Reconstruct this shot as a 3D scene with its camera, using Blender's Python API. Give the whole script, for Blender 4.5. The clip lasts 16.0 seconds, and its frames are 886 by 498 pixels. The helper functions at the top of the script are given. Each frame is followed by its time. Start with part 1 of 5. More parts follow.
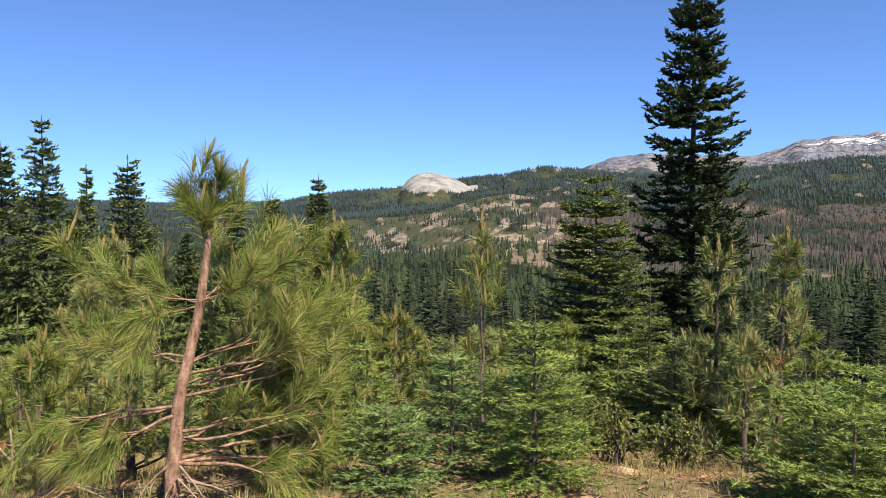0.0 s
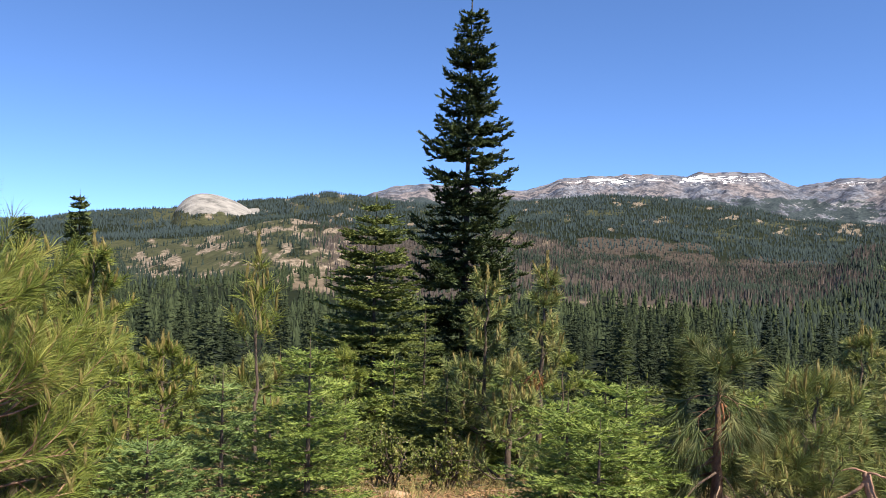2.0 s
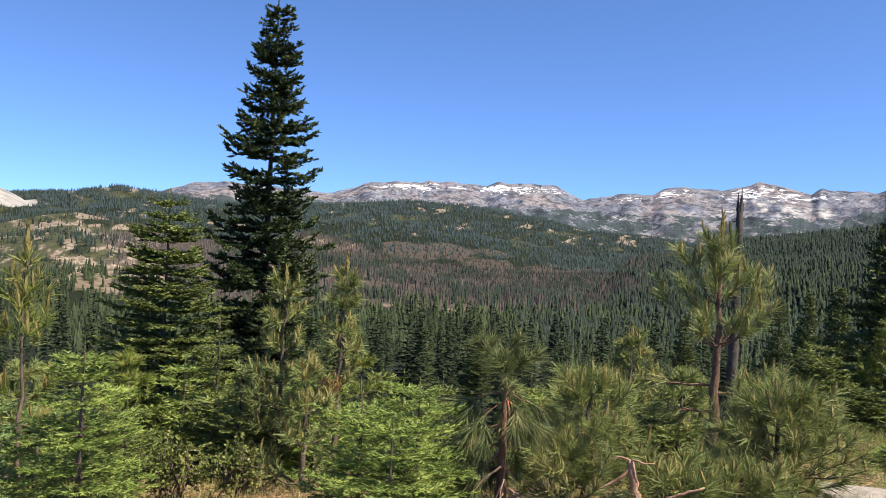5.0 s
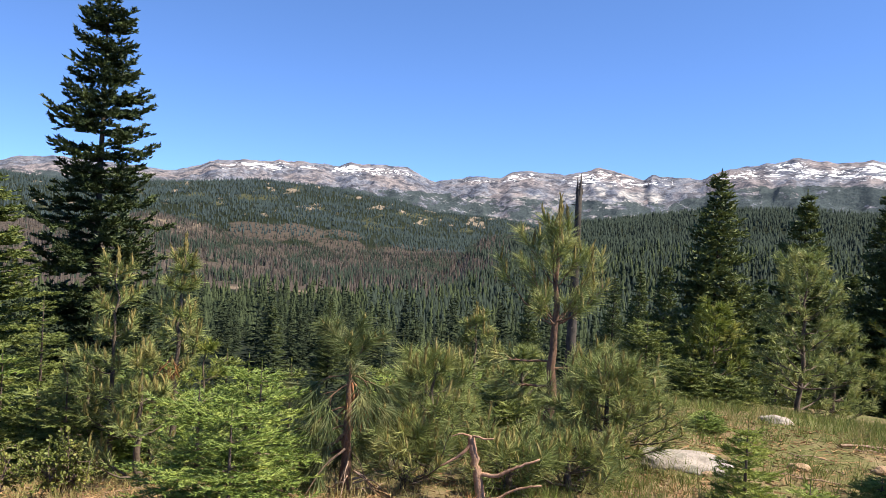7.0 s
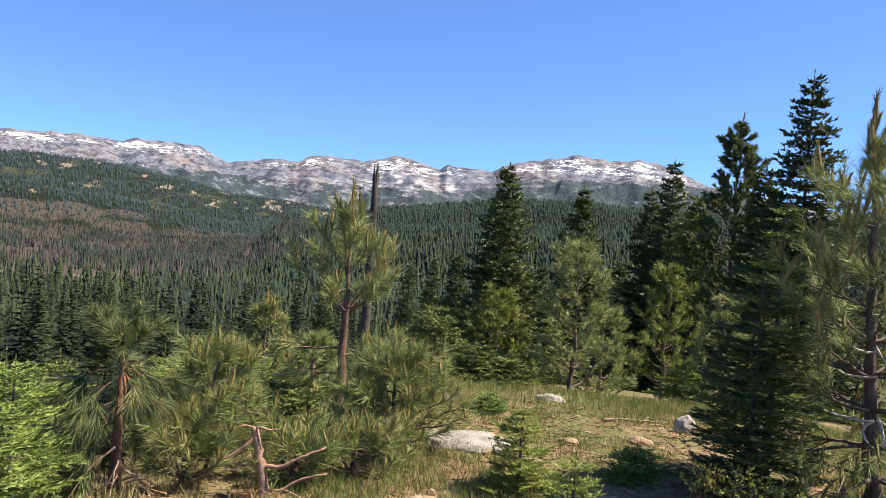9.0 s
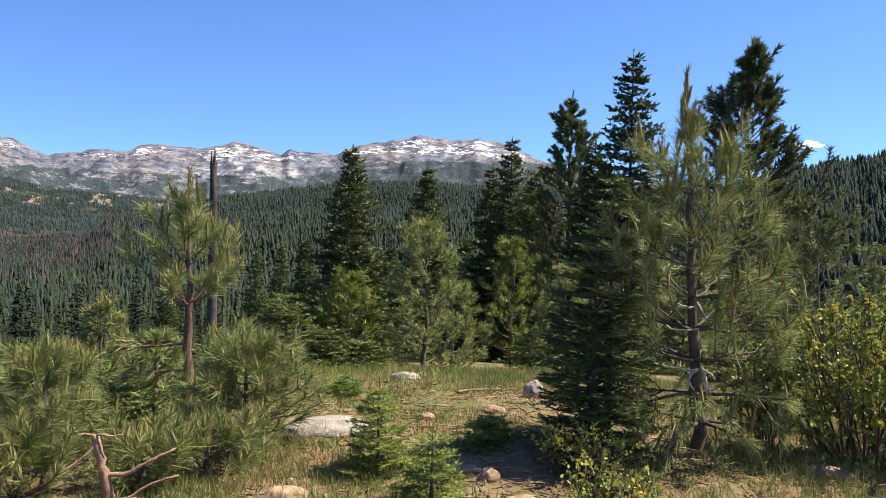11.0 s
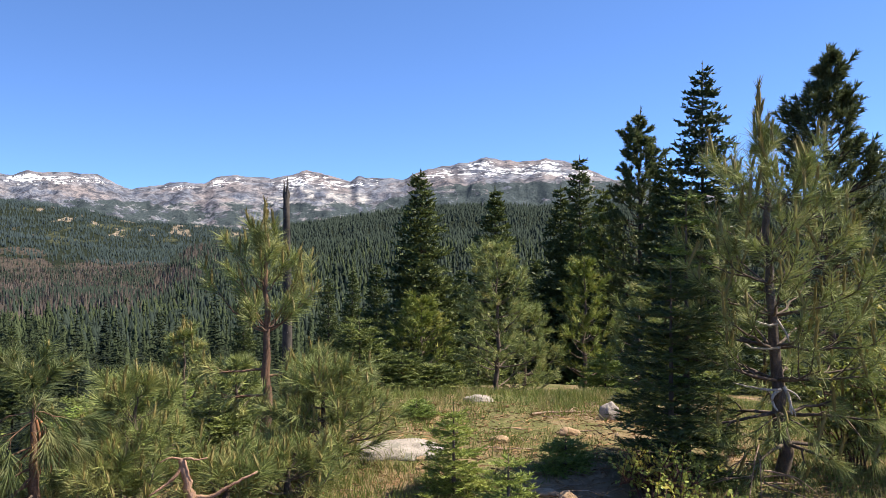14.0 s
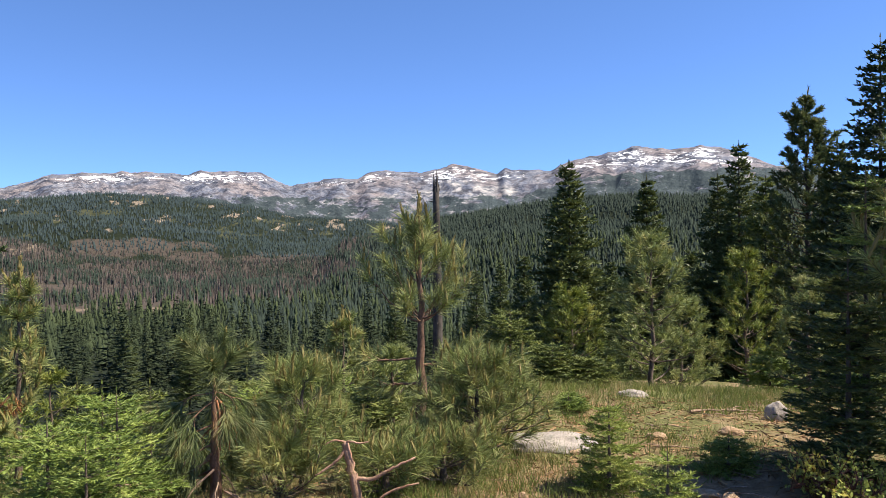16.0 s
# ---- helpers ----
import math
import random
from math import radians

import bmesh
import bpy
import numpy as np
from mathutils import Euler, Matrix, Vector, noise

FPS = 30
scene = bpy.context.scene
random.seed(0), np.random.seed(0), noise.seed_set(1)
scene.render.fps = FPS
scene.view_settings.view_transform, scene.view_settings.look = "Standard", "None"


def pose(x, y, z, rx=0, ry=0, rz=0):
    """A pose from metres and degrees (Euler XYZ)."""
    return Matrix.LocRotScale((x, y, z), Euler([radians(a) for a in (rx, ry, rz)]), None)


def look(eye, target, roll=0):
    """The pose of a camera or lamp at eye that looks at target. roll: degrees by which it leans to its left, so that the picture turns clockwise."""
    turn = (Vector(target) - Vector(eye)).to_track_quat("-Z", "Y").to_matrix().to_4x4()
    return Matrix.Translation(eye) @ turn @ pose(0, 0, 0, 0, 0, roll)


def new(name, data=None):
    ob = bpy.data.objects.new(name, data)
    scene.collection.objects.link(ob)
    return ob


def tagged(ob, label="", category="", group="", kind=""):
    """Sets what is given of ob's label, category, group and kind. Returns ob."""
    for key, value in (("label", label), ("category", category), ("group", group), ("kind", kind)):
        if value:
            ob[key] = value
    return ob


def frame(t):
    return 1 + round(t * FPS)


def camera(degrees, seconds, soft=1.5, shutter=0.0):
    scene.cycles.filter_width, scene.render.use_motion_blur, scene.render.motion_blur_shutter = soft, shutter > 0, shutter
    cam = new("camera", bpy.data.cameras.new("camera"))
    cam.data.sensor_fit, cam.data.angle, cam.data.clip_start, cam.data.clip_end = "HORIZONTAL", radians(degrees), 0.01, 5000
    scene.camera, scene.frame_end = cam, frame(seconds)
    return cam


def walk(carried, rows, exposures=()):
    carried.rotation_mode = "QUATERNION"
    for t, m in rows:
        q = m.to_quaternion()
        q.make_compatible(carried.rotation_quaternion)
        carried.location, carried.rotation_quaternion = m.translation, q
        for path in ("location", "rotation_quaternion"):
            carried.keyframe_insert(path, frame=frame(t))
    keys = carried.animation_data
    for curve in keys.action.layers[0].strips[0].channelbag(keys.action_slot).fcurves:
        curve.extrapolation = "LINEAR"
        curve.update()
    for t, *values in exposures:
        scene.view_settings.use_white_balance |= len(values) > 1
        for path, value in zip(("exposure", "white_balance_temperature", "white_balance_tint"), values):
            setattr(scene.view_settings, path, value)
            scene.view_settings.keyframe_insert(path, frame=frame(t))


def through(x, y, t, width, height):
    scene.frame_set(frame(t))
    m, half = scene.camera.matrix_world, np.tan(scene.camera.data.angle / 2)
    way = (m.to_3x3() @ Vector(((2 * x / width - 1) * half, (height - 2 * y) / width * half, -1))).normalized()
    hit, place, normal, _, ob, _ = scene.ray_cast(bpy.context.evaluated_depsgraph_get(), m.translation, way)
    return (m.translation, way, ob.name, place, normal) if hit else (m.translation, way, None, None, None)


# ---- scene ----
# The lookout: the eye stands over the origin, azimuths are degrees clockwise from +y.
EYE = 1.6
cam = camera(60.1, 16.0, soft=0.6)
ROWS = [
    (0.0, 0.0, 0.0, 1.6, 87.05, -0.0, -0.0),
    (0.5, 0.007, 0.003, 1.601, 87.02, 0.14, -3.9),
    (1.0, 0.017, 0.013, 1.601, 87.01, -0.26, -7.92),
    (1.5, 0.024, 0.002, 1.609, 88.6, -1.48, -12.55),
    (2.0, 0.029, -0.019, 1.607, 89.2, -1.54, -16.14),
    (2.5, 0.037, -0.016, 1.611, 89.22, -1.35, -19.19),
    (3.0, 0.05, -0.016, 1.604, 89.24, -1.03, -21.96),
    (3.5, 0.062, -0.014, 1.604, 89.05, -1.25, -24.7),
    (4.0, 0.07, -0.009, 1.604, 89.05, -2.23, -26.53),
    (4.2, 0.067, -0.008, 1.599, 89.23, -2.72, -27.25),
    (6.3, 0.113, -0.038, 1.596, 89.99, -2.48, -36.92),
    (6.5, 0.118, -0.024, 1.607, 89.8, -2.83, -37.97),
    (7.0, 0.128, -0.025, 1.603, 89.16, -3.17, -41.68),
    (7.5, 0.142, -0.023, 1.604, 88.39, -3.03, -44.9),
    (8.0, 0.158, -0.028, 1.608, 88.81, -2.96, -48.06),
    (8.5, 0.17, -0.027, 1.61, 88.51, -3.11, -51.48),
    (9.0, 0.194, -0.03, 1.612, 89.07, -4.36, -56.75),
    (9.5, 0.199, -0.028, 1.61, 88.5, -5.81, -60.67),
    (10.0, 0.192, -0.038, 1.607, 87.5, -5.39, -62.99),
    (10.2, 0.216, -0.028, 1.602, 87.28, -4.31, -64.02),
    (12.3, 0.166, -0.072, 1.611, 90.8, -0.09, -71.31),
    (12.5, 0.165, -0.075, 1.612, 90.79, -0.07, -71.16),
    (13.0, 0.169, -0.065, 1.613, 90.74, 0.42, -69.05),
    (13.5, 0.167, -0.059, 1.608, 90.37, 0.55, -66.73),
    (14.0, 0.165, -0.045, 1.611, 89.92, 0.2, -63.0),
    (14.5, 0.158, -0.039, 1.613, 90.36, 0.23, -60.13),
    (15.0, 0.149, -0.027, 1.611, 89.78, 0.03, -57.06),
    (15.5, 0.144, -0.021, 1.611, 89.37, 0.33, -54.39),
    (16.0, 0.14, -0.015, 1.609, 89.4, 0.57, -52.05),
]
walk(cam, [(t, pose(*p)) for t, *p in ROWS], [(0.0, 1.05), (3.5, 1.12), (7.0, 1.26), (8.5, 1.34), (9.5, 1.34), (10.2, 1.26), (12.5, 1.28), (16.0, 1.20)])

# ---------------------------------------------------------------- light
SUN_AZ, SUN_EL = 148.0, 54.0
world = bpy.data.worlds.new("world")
scene.world = world
world.use_nodes = True
wn = world.node_tree.nodes
sky = wn.new("ShaderNodeTexSky")
sky.sky_type, sky.sun_disc = "NISHITA", False
sky.sun_elevation, sky.sun_rotation = radians(SUN_EL), radians(SUN_AZ)
sky.altitude, sky.air_density, sky.dust_density, sky.ozone_density = 5500, 0.92, 0.3, 4.0
wn["Background"].inputs["Strength"].default_value = 0.136
where = wn.new("ShaderNodeTexCoord")       # seen from a height: the haze lies below the skyline
lift = wn.new("ShaderNodeVectorMath")
lift.inputs[1].default_value = (0, 0, 0.075)
even = wn.new("ShaderNodeVectorMath")
even.operation = "NORMALIZE"
world.node_tree.links.new(where.outputs["Generated"], lift.inputs[0])
world.node_tree.links.new(lift.outputs[0], even.inputs[0])
world.node_tree.links.new(even.outputs[0], sky.inputs["Vector"])
tone = wn.new("ShaderNodeHueSaturation")   # a clear, deep mountain sky
tone.inputs["Saturation"].default_value = 1.08
tone.inputs["Hue"].default_value = 0.503
world.node_tree.links.new(sky.outputs["Color"], tone.inputs["Color"])
world.node_tree.links.new(tone.outputs["Color"], wn["Background"].inputs["Color"])
sun_data = bpy.data.lights.new("sun", "SUN")
sun_data.energy, sun_data.angle, sun_data.color = 5.0, radians(0.5), (1.0, 0.91, 0.75)
sun = new("sun", sun_data)
ca = math.cos(radians(SUN_EL))
sun.matrix_world = look((ca * math.sin(radians(SUN_AZ)) * 50, ca * math.cos(radians(SUN_AZ)) * 50, math.sin(radians(SUN_EL)) * 50), (0, 0, 0))

# ---------------------------------------------------------------- materials


class Mat:
    """A small helper round a node tree."""

    def __init__(self, name):
        self.m = bpy.data.materials.new(name)
        self.m.use_nodes = True
        self.t = self.m.node_tree
        self.bsdf = self.t.nodes["Principled BSDF"]
        self.bsdf.inputs["Specular IOR Level"].default_value = 0.3

    def node(self, kind, **kw):
        n = self.t.nodes.new(kind)
        for k, v in kw.items():
            n.inputs[k].default_value = v
        return n

    def link(self, a, b):
        self.t.links.new(a, b)

    def coord(self, scale=1.0):
        g = self.t.nodes.new("ShaderNodeNewGeometry")
        v = self.t.nodes.new("ShaderNodeVectorMath")
        v.operation = "MULTIPLY"
        self.link(g.outputs["Position"], v.inputs[0])
        v.inputs[1].default_value = (scale,) * 3 if not isinstance(scale, tuple) else scale
        return v.outputs[0]

    def noise(self, scale, detail=5, rough=0.6, stretch=None):
        n = self.node("ShaderNodeTexNoise", Scale=1.0 if stretch else scale, Detail=detail, Roughness=rough)
        self.link(self.coord(stretch if stretch else 1.0), n.inputs["Vector"])
        return n.outputs["Fac"]

    def slanted(self, scale, turn, detail=7, rough=0.7):
        """Noise stretched along slanting bands of rock."""
        mp = self.node("ShaderNodeMapping", Rotation=turn, Scale=scale)
        self.link(self.coord(1.0), mp.inputs["Vector"])
        n = self.node("ShaderNodeTexNoise", Scale=1.0, Detail=detail, Roughness=rough, Distortion=0.6)
        self.link(mp.outputs[0], n.inputs["Vector"])
        return n.outputs["Fac"]

    def ramp(self, fac, stops):
        r = self.t.nodes.new("ShaderNodeValToRGB")
        el = r.color_ramp.elements
        while len(el) < len(stops):
            el.new(0.5)
        for e, (p, c) in zip(el, stops):
            e.position, e.color = p, (*c, 1) if len(c) == 3 else c
        self.link(fac, r.inputs["Fac"])
        return r.outputs["Color"]

    def step(self, fac, lo, hi):
        r = self.node("ShaderNodeMapRange", **{"From Min": lo, "From Max": hi})
        self.link(fac, r.inputs["Value"])
        return r.outputs["Result"]

    def math(self, op, a, b):
        n = self.t.nodes.new("ShaderNodeMath")
        n.operation = op
        for i, v in enumerate((a, b)):
            if isinstance(v, (int, float)):
                n.inputs[i].default_value = v
            else:
                self.link(v, n.inputs[i])
        return n.outputs[0]

    def mix(self, fac, a, b, blend="MIX"):
        n = self.t.nodes.new("ShaderNodeMix")
        n.data_type, n.blend_type = "RGBA", blend
        ins = [n.inputs[0], n.inputs[6], n.inputs[7]]
        for sock, v in zip(ins, (fac, a, b)):
            if isinstance(v, (int, float)):
                sock.default_value = v
            elif isinstance(v, tuple):
                sock.default_value = (*v, 1)
            else:
                self.link(v, sock)
        return n.outputs[2]

    def attr(self, name):
        a = self.t.nodes.new("ShaderNodeAttribute")
        a.attribute_name = name
        return a.outputs["Fac"]

    def island(self):
        g = self.t.nodes.new("ShaderNodeNewGeometry")
        return g.outputs["Random Per Island"]

    def done(self, color, rough=0.9, bump=None, strength=0.3, dist=0.02, through=0.0):
        if isinstance(color, tuple):
            self.bsdf.inputs["Base Color"].default_value = (*color, 1)
        else:
            self.link(color, self.bsdf.inputs["Base Color"])
        self.bsdf.inputs["Roughness"].default_value = rough
        if bump is not None:
            b = self.node("ShaderNodeBump", Strength=strength, Distance=dist)
            self.link(bump, b.inputs["Height"])
            self.link(b.outputs["Normal"], self.bsdf.inputs["Normal"])
        if through:
            tr = self.t.nodes.new("ShaderNodeBsdfTranslucent")
            if isinstance(color, tuple):
                tr.inputs["Color"].default_value = (*color, 1)
            else:
                self.link(color, tr.inputs["Color"])
            mx = self.node("ShaderNodeMixShader", Fac=through)
            self.link(self.bsdf.outputs[0], mx.inputs[1])
            self.link(tr.outputs[0], mx.inputs[2])
            self.link(mx.outputs[0], self.t.nodes["Material Output"].inputs["Surface"])
        return self.m


def needle_material(name, dark, light, tip=None, rough=0.58, through=0.22):
    m = Mat(name)
    m.bsdf.inputs["Specular IOR Level"].default_value = 0.32
    c = m.mix(m.island(), dark, light)
    c = m.mix(m.step(m.noise(1.7, 3), 0.35, 0.7), c, m.mix(0.45, c, light))
    if tip:
        c = m.mix(m.step(m.noise(5.0, 2), 0.52, 0.68), c, tip)
    return m.done(c, rough, through=through)


def bark_material(name, dark, light, scale=22.0):
    m = Mat(name)
    n = m.noise(scale, 6, 0.7, stretch=(scale, scale, scale * 0.35))
    p = m.noise(scale * 2.6, 4)
    c = m.ramp(n, [(0.32, dark), (0.66, light)])
    c = m.mix(m.step(p, 0.45, 0.75), c, m.mix(0.5, c, dark))
    return m.done(c, 0.9, m.math("ADD", n, p), 0.6, 0.012)


PINE_YELLOW = needle_material("pine_needles_yellow_green", (0.058, 0.090, 0.018), (0.225, 0.260, 0.048), (0.33, 0.32, 0.08))
PINE_GREEN = needle_material("pine_needles_green", (0.068, 0.104, 0.030), (0.290, 0.322, 0.105), (0.360, 0.345, 0.130))
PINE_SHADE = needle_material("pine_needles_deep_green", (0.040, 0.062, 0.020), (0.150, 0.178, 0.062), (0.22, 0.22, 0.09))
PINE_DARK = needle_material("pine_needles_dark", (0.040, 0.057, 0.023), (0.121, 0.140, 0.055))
FIR_BRIGHT = needle_material("fir_needles_fresh", (0.066, 0.106, 0.022), (0.204, 0.266, 0.054), (0.312, 0.360, 0.084))
FIR_SEEDLING = needle_material("fir_needles_pale_fresh", (0.100, 0.138, 0.028), (0.257, 0.304, 0.067), (0.342, 0.370, 0.095), through=0.38)
FIR_BLUE = needle_material("fir_needles_soft_green", (0.060, 0.103, 0.032), (0.172, 0.236, 0.071), (0.265, 0.333, 0.098))
FIR_GREEN = needle_material("fir_needles_green", (0.052, 0.073, 0.018), (0.140, 0.169, 0.041), (0.223, 0.248, 0.062))
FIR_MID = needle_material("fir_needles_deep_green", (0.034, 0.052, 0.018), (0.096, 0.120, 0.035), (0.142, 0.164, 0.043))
FIR_DARK = needle_material("fir_needles_dark", (0.017, 0.029, 0.012), (0.050, 0.072, 0.022), (0.085, 0.110, 0.032), through=0.12)
NEEDLES_DEAD = needle_material("needles_dead_orange", (0.218, 0.089, 0.026), (0.357, 0.185, 0.067))
CANDLE = needle_material("pine_candles", (0.155, 0.141, 0.037), (0.256, 0.200, 0.074))
BARK_ORANGE = bark_material("bark_orange_brown", (0.095, 0.045, 0.028), (0.42, 0.26, 0.175), 30.0)
BARK_BROWN = bark_material("bark_red_brown", (0.07, 0.04, 0.028), (0.27, 0.155, 0.10))
BARK_GREY = bark_material("bark_grey_brown", (0.047, 0.033, 0.026), (0.171, 0.126, 0.096))
BARK_DARK = bark_material("bark_dark", (0.027, 0.019, 0.015), (0.093, 0.067, 0.052))
WOOD_BARE = bark_material("bare_weathered_wood", (0.171, 0.111, 0.074), (0.389, 0.274, 0.200), 30)
WOOD_PALE = bark_material("pale_peeled_wood", (0.30, 0.25, 0.20), (0.60, 0.53, 0.45), 30)
WOOD_PINK = bark_material("peeled_pinkish_wood", (0.186, 0.096, 0.059), (0.427, 0.266, 0.185), 30)
WOOD_TORN = bark_material("torn_fresh_wood", (0.171, 0.067, 0.030), (0.389, 0.185, 0.089), 30)
WOOD_SNAG = bark_material("charred_snag_wood", (0.014, 0.013, 0.012), (0.095, 0.080, 0.070), 6)


def terrain_material():
    m = Mat("terrain")
    m.bsdf.inputs["Specular IOR Level"].default_value = 0.06
    big, mid, fine = m.noise(0.012, 6, 0.65), m.noise(0.09, 5, 0.65), m.noise(2.2, 6, 0.7)
    tiny = m.noise(26.0, 5, 0.7)
    # foreground soil, litter and dry grass
    soil = m.ramp(fine, [(0.25, (0.105, 0.066, 0.040)), (0.5, (0.230, 0.155, 0.096)), (0.75, (0.36, 0.27, 0.18))])
    soil = m.mix(m.step(tiny, 0.5, 0.72), soil, (0.132, 0.074, 0.037))
    turf = m.ramp(tiny, [(0.3, (0.045, 0.050, 0.018)), (0.5, (0.110, 0.108, 0.042)), (0.72, (0.22, 0.180, 0.095))])
    near = m.mix(m.step(m.noise(0.9, 5, 0.65), 0.41, 0.55), soil, turf)
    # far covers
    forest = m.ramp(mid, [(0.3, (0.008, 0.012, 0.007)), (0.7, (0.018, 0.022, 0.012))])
    scrub = m.ramp(mid, [(0.3, (0.033, 0.037, 0.020)), (0.7, (0.070, 0.071, 0.038))])
    burn = m.ramp(mid, [(0.3, (0.032, 0.027, 0.023)), (0.55, (0.068, 0.055, 0.046)), (0.75, (0.042, 0.040, 0.027))])
    dirt = m.ramp(mid, [(0.3, (0.09, 0.068, 0.048)), (0.7, (0.19, 0.15, 0.11))])
    # the high range's rock leans blue: distance haze put into its colour
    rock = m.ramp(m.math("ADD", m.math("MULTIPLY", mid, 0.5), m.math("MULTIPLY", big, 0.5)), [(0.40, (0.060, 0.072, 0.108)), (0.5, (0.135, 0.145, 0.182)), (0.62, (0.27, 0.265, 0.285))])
    tan_rock = m.ramp(m.noise(0.16, 6, 0.7), [(0.40, (0.066, 0.058, 0.040)), (0.5, (0.170, 0.134, 0.102)), (0.62, (0.275, 0.226, 0.178))])
    streak = m.slanted((0.016, 0.016, 0.03), (-0.4, 0.35, 0.0), 6, 0.7)
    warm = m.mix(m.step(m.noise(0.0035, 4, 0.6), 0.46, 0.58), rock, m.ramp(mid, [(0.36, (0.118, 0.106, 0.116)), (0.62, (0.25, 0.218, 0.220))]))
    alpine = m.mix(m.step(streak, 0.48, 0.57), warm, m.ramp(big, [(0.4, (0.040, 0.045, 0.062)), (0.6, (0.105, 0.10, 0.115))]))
    slabs = m.ramp(m.noise(1, 7, 0.72, stretch=(0.014, 0.014, 0.06)), [(0.40, (0.070, 0.078, 0.100)), (0.49, (0.20, 0.198, 0.210)), (0.62, (0.44, 0.41, 0.39))])
    slab = m.ramp(m.noise(1, 6, 0.7, stretch=(0.02, 0.02, 0.012)), [(0.36, (0.12, 0.115, 0.11)), (0.52, (0.25, 0.235, 0.22)), (0.68, (0.34, 0.32, 0.30))])
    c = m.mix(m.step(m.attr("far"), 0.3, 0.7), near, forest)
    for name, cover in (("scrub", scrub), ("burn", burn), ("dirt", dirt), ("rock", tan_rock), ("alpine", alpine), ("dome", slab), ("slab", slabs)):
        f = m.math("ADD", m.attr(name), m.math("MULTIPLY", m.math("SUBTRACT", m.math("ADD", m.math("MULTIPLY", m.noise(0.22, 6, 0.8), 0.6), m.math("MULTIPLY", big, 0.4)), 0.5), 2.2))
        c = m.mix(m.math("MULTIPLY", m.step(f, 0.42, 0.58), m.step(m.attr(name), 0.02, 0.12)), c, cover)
    speck = m.math("ADD", m.math("MULTIPLY", m.noise(0.035, 5, 0.75), 0.6), m.math("MULTIPLY", m.noise(1, 6, 0.7, stretch=(0.006, 0.006, 0.03)), 0.4))
    f = m.math("ADD", m.attr("belt"), m.math("MULTIPLY", m.math("SUBTRACT", speck, 0.5), 3.4))
    # tree belt below the snow, its green blued by haze in the colour
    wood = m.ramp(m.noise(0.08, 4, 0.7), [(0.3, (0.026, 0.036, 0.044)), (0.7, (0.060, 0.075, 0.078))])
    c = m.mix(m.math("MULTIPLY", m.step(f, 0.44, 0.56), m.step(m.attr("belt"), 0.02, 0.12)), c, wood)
    s = m.slanted((0.016, 0.016, 0.075), (0.26, -0.30, 0.0), 8, 0.74)
    f = m.math("ADD", m.attr("snow"), m.math("MULTIPLY", m.math("SUBTRACT", s, 0.5), 4.2))
    c = m.mix(m.math("MULTIPLY", m.step(f, 0.46, 0.54), m.step(m.attr("snow"), 0.02, 0.1)), c, (0.86, 0.87, 0.90))
    bump = m.math("ADD", m.math("MULTIPLY", fine, 0.03), m.math("MULTIPLY", tiny, 0.012))
    crag = m.math("MULTIPLY", m.math("ADD", m.noise(0.014, 8, 0.7), m.math("MULTIPLY", m.noise(0.06, 5, 0.7), 0.3)), 16.0)
    bump = m.math("ADD", bump, m.math("MULTIPLY", crag, m.math("ADD", m.attr("alpine"), m.math("MULTIPLY", m.attr("rock"), 0.15))))
    return m.done(c, 0.95, bump, 0.8, 1.0)


TERRAIN = terrain_material()


def far_tree_material(name, dark, light):
    m = Mat(name)
    c = m.mix(m.math("ADD", m.math("MULTIPLY", m.island(), 0.3), m.math("MULTIPLY", m.attr("tint"), 0.7)), dark, light)
    c = m.mix(m.step(m.noise(0.004, 3), 0.4, 0.6), c, m.mix(0.3, c, (0.023, 0.033, 0.022)))
    m.bsdf.inputs["Specular IOR Level"].default_value = 0.1
    return m.done(c, 0.95)


# the far ridge's blue is distance haze, put into the tree colour
FOREST_HAZED = far_tree_material("hazed_far_conifers", (0.019, 0.030, 0.037), (0.041, 0.057, 0.058))
FOREST = far_tree_material("forest_conifers", (0.015, 0.023, 0.013), (0.058, 0.073, 0.034))
FOREST_RIDGE = far_tree_material("ridge_conifers", (0.012, 0.019, 0.017), (0.034, 0.046, 0.036))
DEADWOOD = far_tree_material("burnt_trees", (0.060, 0.048, 0.044), (0.165, 0.132, 0.118))


def granite_material():
    m = Mat("granite")
    a, b = m.noise(9, 6, 0.7), m.noise(60, 4, 0.7)
    c = m.ramp(a, [(0.3, (0.171, 0.148, 0.126)), (0.6, (0.350, 0.303, 0.266))])
    c = m.mix(m.step(b, 0.55, 0.7), c, (0.132, 0.118, 0.111))
    c = m.mix(m.step(m.noise(4, 5), 0.58, 0.66), c, (0.155, 0.148, 0.118))
    return m.done(c, 0.9, m.math("ADD", a, b), 0.5, 0.02)


GRANITE = granite_material()


def clay_rock_material():
    m = Mat("ochre_rock")
    a, b = m.noise(14, 6, 0.7), m.noise(70, 4, 0.7)
    c = m.ramp(a, [(0.3, (0.233, 0.141, 0.074)), (0.65, (0.427, 0.303, 0.200))])
    c = m.mix(m.step(b, 0.56, 0.7), c, (0.171, 0.111, 0.067))
    return m.done(c, 0.95, m.math("ADD", a, b), 0.6, 0.015)


